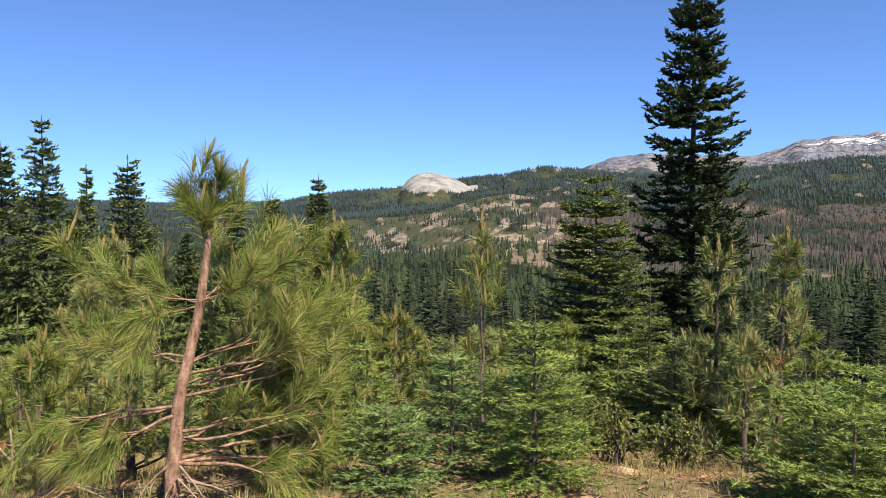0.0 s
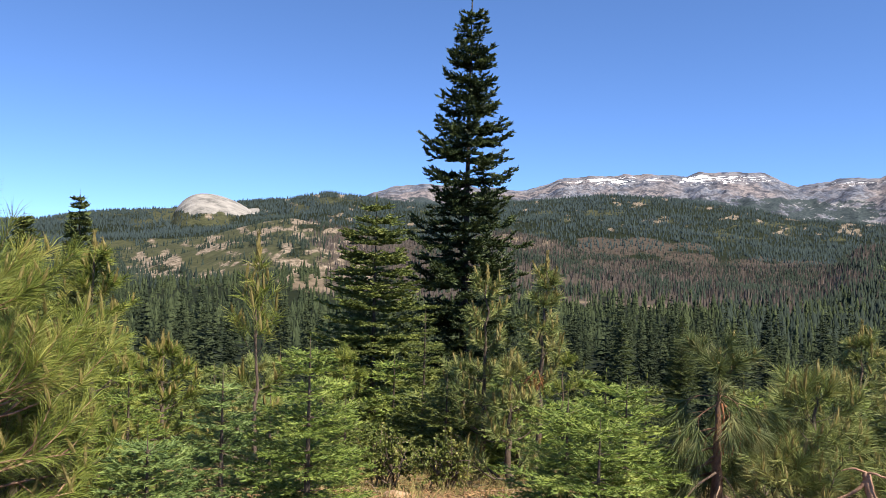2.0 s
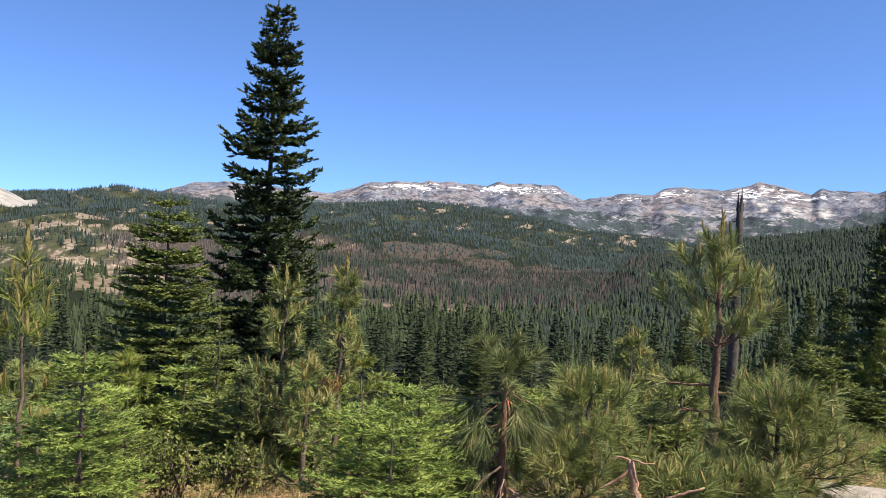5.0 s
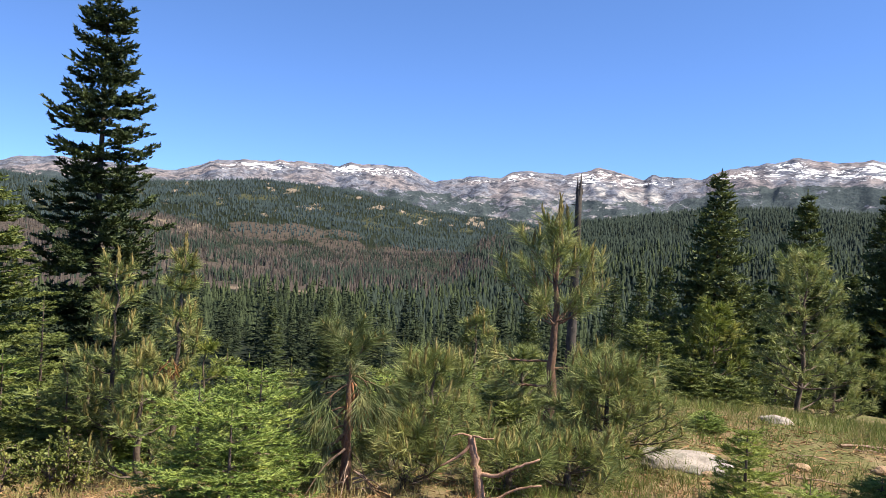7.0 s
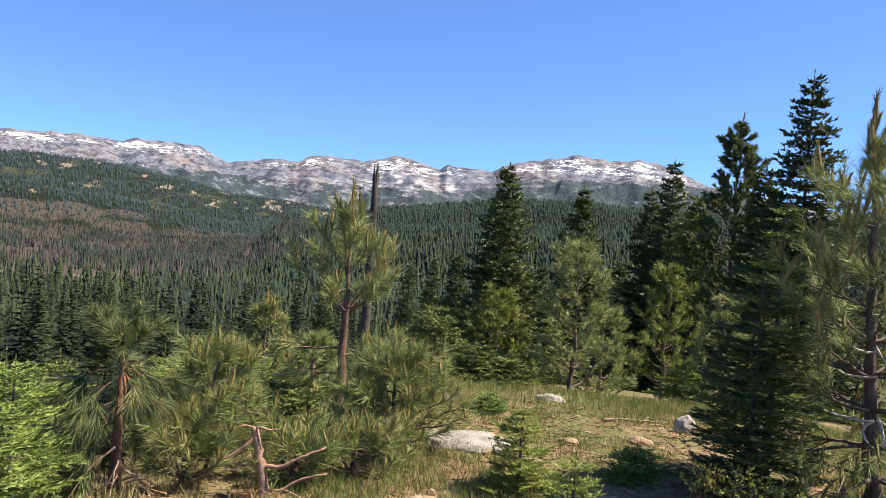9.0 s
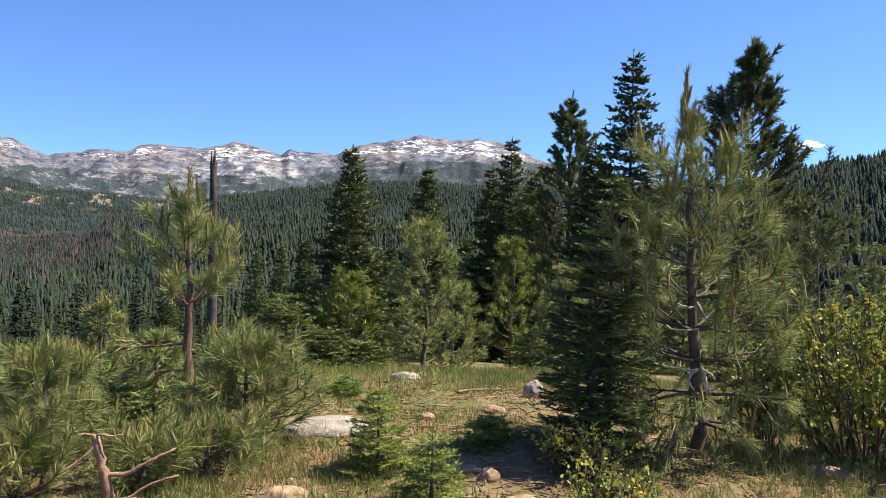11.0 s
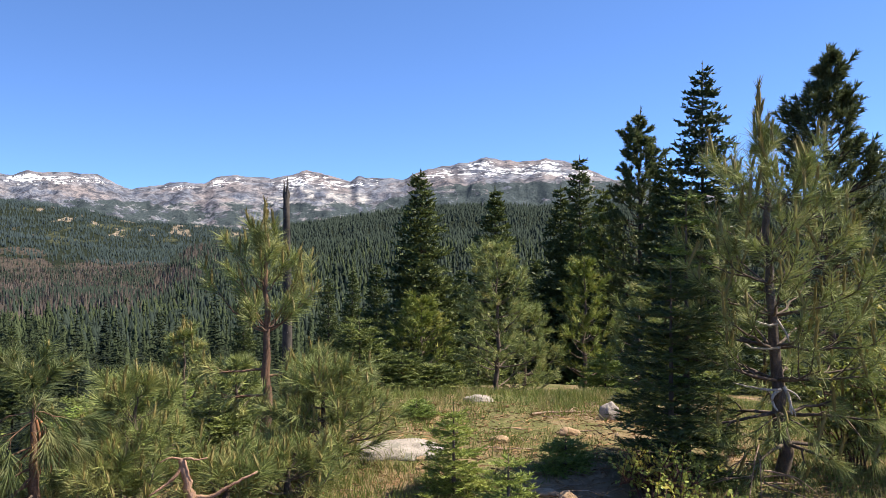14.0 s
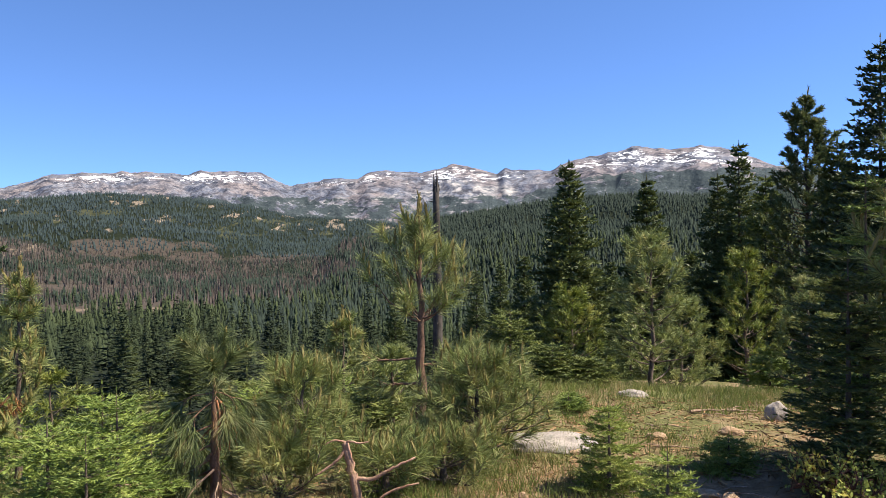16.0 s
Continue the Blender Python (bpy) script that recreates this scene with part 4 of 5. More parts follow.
pine(36.7, 5.0, up(-8.9, 5.0), "stunted pine with drooping needles and torn bark", 0.36, 5, PINE_SHADE, BARK_BROWN, needle=0.15, count=92, width=0.0036, candle=0.03, trunk=0.044, leader=1.2, shoot=0.17, droop=0.3, side=3,
     plan=[(0.97, 150, 0.16, 0.5), (0.97, 20, 0.18, 0.35), (0.96, 265, 0.14, 0.4), (0.96, 80, 0.15, 0.5), (0.86, 180, 0.32, -0.15), (0.86, 350, 0.26, -0.15), (0.84, 300, 0.2, -0.2), (0.85, 90, 0.28, -0.1), (0.80, 215, 0.28, -0.3), (0.74, 20, 0.24, -0.3),
           (0.64, 190, 0.30, -0.3), (0.62, 120, 0.30, -0.3), (0.60, 60, 0.24, -0.3), (0.50, 170, 0.28, -0.35), (0.46, 220, 0.24, -0.35), (0.42, 185, 0.27, -0.4), (0.38, 100, 0.30, -0.3), (0.34, 150, 0.3, -0.3)])
pine(42.8, 5.2, up(-9.6, 5.2), "bushy young pine with long spreading needles", 0.56, 5, PINE_GREEN, needle=0.16, count=46, width=0.0036, bare_to=0.10, lift=0.35, shape=0.6)
pine(39.6, 6.6, up(-12.0, 6.6), "low pine with spreading limbs", 0.5, 4, PINE_GREEN, count=46, width=0.0045, bare_to=0.08, seed=3)
pine(45.2, 9.0, up(-5.7, 9), "small green pine below the rim", 0.55, 6, PINE_GREEN, count=40, width=0.006)
pine(51.1, 7.0, up(1.9, 7), "slim young pine with a bare lower trunk", 0.66, 4, PINE_GREEN, BARK_BROWN, needle=0.17, count=76, width=0.0042, bare_to=0.50, trunk=0.052, lift=0.25, candle=0.12, leader=1.3, shape=0.9, shoot=0.17,
     plan=[(0.50, 0, 0.46, 0.45), (0.50, 180, 0.50, 0.50), (0.51, 60, 0.42, 0.35), (0.52, 120, 0.38, 0.35), (0.51, 250, 0.38, 0.25), (0.52, 310, 0.36, 0.25), (0.53, 20, 0.30, 0.8), (0.53, 200, 0.30, 0.8),
           (0.68, 10, 0.26, 0.7), (0.68, 90, 0.24, 0.6), (0.69, 170, 0.27, 0.7), (0.70, 260, 0.24, 0.6), (0.80, 30, 0.16, 1.0), (0.80, 150, 0.17, 1.0), (0.82, 270, 0.15, 1.0),
           (0.33, 190, 0.5, 0.05), (0.22, 185, 0.5, -0.1), (0.30, 10, 0.3, 0.1)])
pine(55.4, 5.8, up(-9.3, 5.8), "low bushy pine with dense needles", 0.68, 7, PINE_GREEN, count=44, width=0.0042, needle=0.15, bare_to=0.05, limbs=7, shape=0.6, lift=0.25)
fir(57.5, 10, up(-4.8, 10), "green fir sapling at the meadow's edge", 1.15, FIR_GREEN, whorls=12, twig=0.2, blade=0.05, blade_w=0.012, gap=0.016)
pine(62.0, 10.5, up(-4.0, 10.5), "young yellow-green pine over a fir", 0.7, 7, PINE_YELLOW, count=40, width=0.007, split=False)
fir(60.6, 9.6, up(-7.5, 9.6), "green fir sapling below a pine", 1.3, FIR_GREEN, whorls=9, twig=0.2, blade=0.05, blade_w=0.012, gap=0.016)
fir(63.2, 9.4, up(-8.5, 9.4), "small green fir at the meadow's edge", 1.0, FIR_GREEN, whorls=8, twig=0.2, blade=0.05, blade_w=0.012, gap=0.016)
pine(67.6, 10, up(0.3, 10), "dense grey-green pine at the meadow's edge", 0.95, 9, PINE_GREEN, count=44, width=0.0065, bare_to=0.05, split=False)
pine(69.6, 10.8, up(-4.5, 10.8), "grey-green pine beside a taller one", 0.8, 6, PINE_GREEN, count=40, width=0.007, bare_to=0.05, split=False)
fir(65.0, 5.2, up(-10.95, 5.2), "bright yellow-green fir seedling in the grass", 0.50, FIR_SEEDLING, whorls=8, twig=0.12, limbs=7, fluff=0.2, thick=0.7)
fir(61.9, 7.2, up(-10.9, 7.2), "small fir seedling beside the boulder", 0.42, FIR_BRIGHT, whorls=5, twig=0.1)
fir(69.1, 4.65, up(-14.2, 4.65), "tiny yellow-green fir seedling", 0.44, FIR_SEEDLING, limbs=7, fluff=0.2, whorls=5, twig=0.1)
fir(73.0, 5.7, up(-13.2, 5.7), "tiny pale green fir seedling", 0.44, FIR_SEEDLING, limbs=7, fluff=0.2, whorls=5, twig=0.1)
pine(73.9, 12, up(-0.8, 12), "young green pine before the dark firs", 0.75, 8, PINE_YELLOW, count=40, width=0.008, split=False)
fir(75.4, 11, up(-7.5, 11), "bright green fir sapling by the dark trees", 0.9, FIR_BRIGHT, whorls=9, twig=0.2, blade=0.05, blade_w=0.012, gap=0.016)
pine(77.8, 11, up(-3.0, 11), "green pine in the shade", 0.7, 6, PINE_GREEN, count=40, width=0.008, split=False)
# the tall pine's shade on this fir is put into its darker needles
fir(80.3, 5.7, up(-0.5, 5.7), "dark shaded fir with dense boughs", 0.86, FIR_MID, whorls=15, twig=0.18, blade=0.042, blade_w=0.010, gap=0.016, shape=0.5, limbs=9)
fir(81.3, 6.0, up(4.6, 6.0), "thin pale fir leader above a dark bough", 0.55, FIR_BRIGHT, whorls=13, twig=0.12, limbs=6, shape=0.5)
pine(87.3, 6.05, up(8.6, 6.05), "tall young pine with pale scarred trunk", 0.86, 9, PINE_GREEN, BARK_GREY, 0.16, 70, 0.18, width=0.0036, trunk=0.052, taper=0.75, candle=0.16, lean=(-0.14, 0.0), leader=0.3, side=2, shoot=0.22,
     plan=[(s, a + 31 * k, ln * f, lf) for k, (s, ln, lf, n) in enumerate(((0.87, 0.09, 1.3, 4), (0.745, 0.34, 0.40, 7), (0.64, 0.42, 0.34, 6), (0.54, 0.54, 0.32, 8), (0.45, 0.60, 0.24, 7), (0.36, 0.64, 0.16, 8), (0.27, 0.66, 0.08, 7), (0.18, 0.58, 0.0, 6), (0.10, 0.42, -0.06, 5)))
           for a, f in zip(range(0, 360, 360 // n), (1.0, 0.85, 1.1, 0.9, 1.05, 0.8, 1.0, 0.95, 1.0))])
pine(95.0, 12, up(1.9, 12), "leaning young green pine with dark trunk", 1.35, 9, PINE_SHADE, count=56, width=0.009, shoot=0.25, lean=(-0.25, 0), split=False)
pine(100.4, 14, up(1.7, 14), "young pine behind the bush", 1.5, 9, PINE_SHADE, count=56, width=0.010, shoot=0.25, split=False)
for az, el, d, w, lab in ((91.6, -2.0, 13, 2.0, "green fir sapling behind the bush"), (97.5, 0.2, 16, 2.6, "green fir behind the bush"), (103, 1.0, 15, 2.6, "green fir behind the bush"), (104, -4, 9, 1.3, "bright fir behind the bush"),
                          (38.0, -9.0, 16, 1.6, "young fir below the lookout"), (31.5, -9.5, 14, 1.5, "young fir below the lookout"), (47.5, -7.5, 15, 1.5, "young fir below the lookout"), (-1.5, -9.0, 14, 1.5, "young fir below the lookout"),
                          (4.5, -8.0, 13, 1.5, "young fir below the lookout"), (-15.0, -5.0, 14, 1.7, "young fir behind the pines"), (-20.5, -4.0, 13, 1.7, "young fir behind the pines"), (27.0, -8.5, 12, 1.4, "young fir below the lookout"),
                          (66.0, -5.0, 16, 1.6, "dark young fir behind the meadow"), (80.5, -4.0, 13, 1.6, "dark young fir in the shade"), (86.0, -1.5, 14, 2.2, "young fir under a tall pine")):
    fir(az, d, up(el, d), lab, w, FIR_GREEN, BARK_GREY, whorls=9, twig=0.30, blade=0.09, blade_w=0.03, gap=0.06, split=False, shape=0.7, group="young firs behind")

# the left foreground
pine(-19.7, 4.2, up(-1.6, 4.2), "bent young pine with orange bark and long needles", 0.72, 6, PINE_YELLOW, BARK_ORANGE, 0.165, 104, 0.30, width=0.0017, trunk=0.043, taper=0.55, candle=0.13, segments=2, lean=(0.19, 0), bend=-0.015, leader=0.3, lift=0.2, shoot=0.26, side=3,
     plan=[(0.985, 188, 0.14, 1.5), (0.985, 350, 0.13, 1.5), (0.97, 80, 0.12, 0.9), (0.96, 0, 0.22, 0.5), (0.95, 240, 0.12, 0.9),
           (0.76, 182, 0.42, 0.06), (0.75, 10, 0.42, 0.30), (0.75, 60, 0.45, 0.2), (0.75, 130, 0.32, 0.1), (0.75, 300, 0.32, 0.1), (0.76, 350, 0.50, 0.22), (0.74, 205, 0.30, 0.0), (0.76, 30, 0.55, 0.25),
           (0.56, 178, 0.56, 0.10), (0.54, 5, 0.66, 0.14), (0.54, 40, 0.75, 0.18), (0.54, 120, 0.55, 0.1), (0.50, 18, 0.85, 0.16), (0.46, 350, 0.66, 0.1), (0.42, 0, 0.78, 0.14), (0.41, 60, 0.8, 0.14), (0.50, 340, 0.6, 0.2), (0.44, 25, 0.95, 0.12),
           (0.39, 185, 0.66, -0.12), (0.38, 150, 0.6, -0.1), (0.36, 210, 0.5, -0.12), (0.27, 8, 0.82, 0.1), (0.27, 50, 0.85, 0.1), (0.30, 335, 0.62, 0.05), (0.19, 0, 0.80, -0.02), (0.19, 330, 0.62, -0.05), (0.20, 25, 0.9, 0.0)])
pine(-25.1, 7.0, up(-5.5, 7), "small green pine among other saplings", 0.6, 6, PINE_GREEN, count=44, width=0.005)
pine(-23.3, 8.0, up(-2.3, 8), "young pine behind the bent pine", 0.6, 7, PINE_GREEN, count=40, width=0.0055)
pine(-28.0, 5.2, up(-10.0, 5.2), "low yellow-green pine with spreading limbs", 0.6, 4, PINE_YELLOW, count=46, width=0.004, bare_to=0.1)
pine(-22.5, 5.6, up(-11.0, 5.6), "low pine behind the bent pine", 0.6, 4, PINE_GREEN, count=46, width=0.0045, bare_to=0.1)
pine(-8.1, 6.5, up(-1.6, 6.5), "yellow-green pine with upright candles", 0.66, 8, PINE_YELLOW, count=46, width=0.005, bare_to=0.05)
pine(-12.7, 6.0, up(-4.5, 6), "bushy yellow-green pine full of needles", 0.66, 6, PINE_YELLOW, count=46, width=0.005, bare_to=0.05)
pine(-10.5, 4.7, up(-12.0, 4.7), "low spreading yellow-green pine", 0.6, 4, PINE_YELLOW, count=50, width=0.004, bare_to=0.08)
pine(-14.2, 4.9, up(-9.5, 4.9), "spreading green pine beside the bent one", 0.55, 5, PINE_GREEN, count=50, width=0.004, bare_to=0.08)
fir(-5.7, 6.0, up(-9.4, 6), "bright green fir sapling among pines", 0.9, FIR_BRIGHT, whorls=8, twig=0.18)
pine(-3.6, 7.2, up(-8.2, 7.2), "small pine between fir saplings", 0.5, 5, PINE_YELLOW, count=40, width=0.005)
fir(-29.2, 6.0, up(-6.4, 6), "bright fir sapling with open sprays", 0.75, FIR_BRIGHT, whorls=8, twig=0.18)
pine(2.9, 6.0, up(-1.9, 6), "slender pine sapling with a bare stem", 0.5, 5, PINE_YELLOW, BARK_GREY, needle=0.15, count=24, width=0.004, trunk=0.02, candle=0.12, plan=[(0.60, 175, 0.22, 0.9), (0.60, 5, 0.20, 1.0), (0.62, 90, 0.2, 0.9), (0.62, 260, 0.2, 1.0), (0.74, 20, 0.15, 1.3), (0.75, 200, 0.15, 1.3), (0.75, 110, 0.12, 1.2), (0.86, 300, 0.1, 1.5), (0.45, 10, 0.14, 0.2), (0.45, 170, 0.12, 0.2), (0.35, 0, 0.12, 0.1), (0.35, 185, 0.14, -0.1)])
fir(0.7, 4.7, up(-9.6, 4.7), "green fir sapling with tiered sprays", 0.62, FIR_BLUE, whorls=7, twig=0.17, limbs=8)
fir(6.9, 4.55, up(-7.3, 4.55), "bright green fir sapling with broad flat sprays", 0.82, FIR_BRIGHT, whorls=9, twig=0.17, limbs=8)
fir(9.5, 6.2, up(-11.5, 6.2), "low green fir sapling", 0.8, FIR_GREEN, whorls=6, twig=0.18)
fir(4.0, 6.4, up(-11.0, 6.4), "small green fir sapling behind others", 0.8, FIR_BLUE, whorls=6, twig=0.18)
fir(-4.3, 4.4, up(-13.7, 4.4), "bluish-green fir sapling at the rim", 0.68, FIR_BLUE, whorls=6, twig=0.15, limbs=8)
fir(17.0, 7.6, up(-10.0, 7.6), "green fir sapling in the shade of a tall one", 0.9, FIR_GREEN, whorls=8, twig=0.18, blade=0.04, blade_w=0.009, gap=0.013)
pine(21.8, 6.6, up(-9.5, 6.6), "low soft pine with long needles", 0.5, 4, PINE_GREEN, count=44, width=0.005, bare_to=0.08)

# saplings that fill the rim behind the first ones
rim_rng = np.random.default_rng(77)
for k in range(34):
    az = -32 + k * 2.62 + rim_rng.uniform(-0.8, 0.8)
    d = rim_rng.uniform(7.6, 10.5)
    el = -9.5 + rim_rng.uniform(-2.0, 1.2) - (1.5 if az > 54 else 0)
    if az > 54:
        d += 2.5
    if 31 < az < 37.5:
        continue
    if k % 3 == 1:
        pine(az, d, up(el, d), "low green pine filling the rim", 0.6, 5, (PINE_YELLOW, PINE_GREEN)[k % 2], count=30, width=0.007, bare_to=0.05, split=False, seed=k, group="saplings along the rim")
    else:
        fir(az, d, up(el, d), "low fir sapling filling the rim", 1.15, (FIR_GREEN, FIR_BRIGHT)[k % 2], whorls=8, twig=0.22, blade=0.065, blade_w=0.020, gap=0.044, split=False, shape=0.6, seed=k, group="saplings along the rim")

for az, d, el, w in ((48.8, 5.0, -15.6, 0.42), (41.2, 5.0, -14.8, 0.44), (53.0, 5.2, -15.2, 0.48)):
    pine(az, d, up(el, d), "low young pine with sprawling needles", w, 3, PINE_GREEN, count=40, width=0.0036, needle=0.15, bare_to=0.15, limbs=6, lift=0.3, shape=0.4)


# ---------------------------------------------------------------- dead wood
def reset(seed):
    global RNG
    RNG = np.random.default_rng(seed)


def dead_snag():
    reset(51)
    x, y, z = spot(51.65, 20)
    ob = thing("dead_snag", (x, y, z), "charred dead tree trunk with a splintered top", "dead tree", turn=-51.65)
    h = up(4.0, 20) - z
    t = np.linspace(0, 1, 12)
    line = np.stack([0.04 * np.sin(t * 4) + 0.10 * t, 0 * t, h * t], 1)
    p = Pile()
    p.tube(np.concatenate([line[:1] - [[0, 0, 0.3]], line]), np.concatenate([[0.20], 0.165 - 0.085 * t]), 10)
    part("trunk", p.mesh("trunk", WOOD_SNAG, True), ob)
    for k in range(4):
        p = Pile()
        a = k * 1.7
        o = line[-1] + np.array([0.06 * math.cos(a), 0.06 * math.sin(a), -0.1])
        p.tube(np.stack([o, o + [0.01, 0, 0.12 + 0.07 * k], o + [0.0, 0.01, 0.2 + 0.12 * k]]), [0.035, 0.022, 0.006], 4)
        part("splinter", p.mesh("splinter", WOOD_SNAG), ob)
    for k in range(14):
        p = Pile()
        o, _ = along(line, np.array([RNG.uniform(0.35, 0.95)]))
        a = RNG.uniform(0, 6.28)
        w = np.array([math.cos(a), math.sin(a), RNG.uniform(-0.2, 0.2)])
        p.tube(np.stack([o[0], o[0] + w * 0.15, o[0] + w * RNG.uniform(0.18, 0.34)]), [0.018, 0.012, 0.005], 4)
        part("branch_stub", p.mesh("branch_stub", WOOD_SNAG), ob)


dead_snag()


def bare_limbs(ob, limbs, material, name="limb", sides=7):
    """Bare bent limbs: each a list of points and two radii."""
    for pts, r0, r1 in limbs:
        p = Pile()
        q = np.array(pts, dtype=float)
        n = 4 * (len(q) - 1) + 1
        u = np.linspace(0, len(q) - 1, n)
        line = np.stack([np.interp(u, np.arange(len(q)), q[:, k]) for k in range(3)], 1)
        for _ in range(2):
            line[1:-1] = (line[:-2] + 2 * line[1:-1] + line[2:]) / 4
        line[1:-1] += RNG.normal(size=(n - 2, 3)) * r0 * 0.15
        p.tube(line, np.linspace(r0, r1, n), sides)
        part(name, p.mesh(name, material, True), ob)


def broken_pine():
    """The low trunk that snapped off above a bent limb, with a long bare branch."""
    reset(61)
    x, y, z = spot(46.5, 4.7)
    ob = thing("broken_pine_trunk", (x, y, z), "snapped pine trunk with peeled pinkish limbs", "dead tree", turn=-46.5)
    stem = [([(0.024, 0, 0.18), (0.016, 0, 0.25), (0.012, 0, 0.37), (-0.024, 0, 0.50), (-0.040, 0, 0.57)], 0.030, 0.020)]
    limbs = [([(-0.032, 0, 0.55), (-0.072, -0.02, 0.50), (-0.120, -0.02, 0.46), (-0.192, -0.03, 0.42)], 0.0109, 0.0048),
                    ([(-0.040, 0, 0.575), (-0.016, -0.02, 0.59), (0.032, -0.03, 0.575), (0.080, -0.04, 0.585)], 0.0070, 0.0040),
                    ([(-0.040, 0, 0.58), (-0.096, -0.02, 0.60), (-0.144, -0.02, 0.575)], 0.0062, 0.0032),
                    ([(0.016, 0, 0.385), (0.096, -0.03, 0.385), (0.160, -0.05, 0.42), (0.224, -0.06, 0.46), (0.320, -0.06, 0.50)], 0.0133, 0.0056),
                    ([(0.024, 0, 0.26), (0.112, -0.05, 0.27), (0.176, -0.06, 0.32), (0.264, -0.08, 0.36), (0.336, -0.08, 0.37)], 0.0094, 0.0048),
                    ([(0.112, -0.05, 0.28), (0.160, -0.08, 0.275), (0.216, -0.1, 0.25)], 0.0062, 0.0036)]
    for lines, name, sides in ((stem, "trunk", 9), (limbs, "limb", 7)):
        bare_limbs(ob, [([(1.146 * x, y, 1.146 * z - 0.234) for x, y, z in pts], r0 * 1.1, r1 * 1.1) for pts, r0, r1 in lines], WOOD_PINK, name, sides)


broken_pine()


def torn_bark(az, d, z, label, shreds):
    """Shreds of torn wood and dead orange needles that hang on a trunk."""
    reset(int(az * 7))
    x, y, _ = spot(az, d)
    ob = thing("torn_branch", (x, y, z), label, "dead branch", turn=-az)
    bare_limbs(ob, shreds, WOOD_TORN, "splinter", 5)
    p = Pile()
    n = 90
    o = np.array([0.03, -0.03, -0.02]) + RNG.normal(size=(n, 3)) * [0.04, 0.03, 0.03]
    p.blades(o, unit(RNG.normal(size=(n, 3)) * [0.5, 0.4, 0.3] + [0.0, -0.1, -1.0]), 0.13, 0.005)
    part("dead_needles", p.mesh("dead_needles", NEEDLES_DEAD), ob, "dead orange needles")


torn_bark(37.1, 4.93, 0.56, "torn orange wood hanging on the stunted pine", [([(0, 0, 0.08), (0.05, -0.03, 0.02), (0.10, -0.03, -0.06), (0.09, -0.03, -0.16)], 0.010, 0.004), ([(-0.02, -0.03, 0.1), (0.0, -0.05, 0.0), (0.0, -0.05, -0.2)], 0.009, 0.004), ([(0, 0, 0.02), (0.06, -0.05, -0.04), (0.05, -0.05, -0.2)], 0.010, 0.004)])
torn_bark(23.4, 6.9, 0.40, "torn orange branch hanging on a young pine", [([(0.03, 0, 0.05), (-0.02, -0.04, 0.0), (-0.08, -0.05, -0.07)], 0.014, 0.006), ([(0.04, -0.02, 0.05), (0.07, -0.04, -0.05), (0.1, -0.05, -0.1)], 0.012, 0.005), ([(0.03, -0.03, -0.2), (-0.03, -0.05, -0.3), (-0.1, -0.06, -0.36)], 0.012, 0.004)])


def pale_scars():
    """Peeled dead limbs that hang about the tall young pine's trunk."""
    reset(71)
    x, y, z = spot(87.3, 5.96)
    ob = thing("peeled_dead_limbs", (x, y, z), "pale peeled dead limbs on a pine trunk", "dead branch", turn=-87.3)
    limbs = [([(0.0, 0, 0.70), (-0.045, -0.05, 0.67), (-0.05, -0.05, 0.61), (-0.02, -0.06, 0.57)], 0.011, 0.006), ([(0.02, -0.02, 0.72), (0.055, -0.05, 0.64), (0.055, -0.05, 0.58), (0.065, -0.05, 0.55)], 0.011, 0.005),
                    ([(0.02, -0.02, 0.71), (0.08, -0.05, 0.69), (0.11, -0.06, 0.65)], 0.007, 0.003), ([(0.05, -0.05, 0.62), (0.08, -0.06, 0.57), (0.085, -0.06, 0.54)], 0.006, 0.003), ([(0, -0.03, 0.70), (-0.1, -0.06, 0.70), (-0.2, -0.08, 0.72), (-0.28, -0.1, 0.74)], 0.008, 0.003),
                    ([(0, -0.02, 0.98), (-0.06, -0.05, 0.97), (-0.16, -0.08, 0.97), (-0.2, -0.1, 1.0)], 0.008, 0.004), ([(0.0, -0.02, 1.14), (-0.06, -0.05, 1.12), (-0.14, -0.07, 1.15)], 0.009, 0.004), ([(-0.02, -0.03, 1.16), (0.03, -0.05, 1.08), (0.05, -0.05, 1.02)], 0.009, 0.004)]
    bare_limbs(ob, [([(x * 1.1, y, 1.05 * z - 0.10) for x, y, z in pts], r0 * 1.2, r1 * 1.2) for pts, r0, r1 in limbs], WOOD_PALE)


pale_scars()


def dead_roots(az, d, label, n, r, seed):
    """Dead grey limbs and roots in a tangle at a trunk's foot."""
    reset(seed)
    x, y, z = spot(az, d)
    ob = thing("dead_limb_tangle", (x, y, z), label, "dead branches", turn=-az)
    for k in range(n):
        a = RNG.uniform(0, 6.28)
        ln = r * RNG.uniform(0.4, 1.0)
        start = np.array([0.03 * math.cos(a), 0.03 * math.sin(a) - 0.05, RNG.uniform(0.04, 0.32)])
        end = np.array([ln * math.cos(a), ln * math.sin(a) * 0.6 - 0.1, 0.015])
        mid = (start + end) / 2 + [0, 0, RNG.uniform(0.0, 0.09)]
        bare_limbs(ob, [([start, mid, end], RNG.uniform(0.004, 0.009), 0.002)], WOOD_BARE, "dead_limb", 5)


dead_roots(-19.7, 4.15, "grey dead limbs tangled at the bent pine's foot", 15, 0.5, 81)
dead_roots(37.0, 4.9, "rotten pale wood and roots at the stunted pine's foot", 14, 0.3, 82)
dead_roots(86.0, 5.7, "grey and reddish dead limbs strewn under the tall young pine", 12, 0.55, 87)
dead_roots(-26.5, 4.4, "grey dead twigs under the low pines", 12, 0.6, 83)


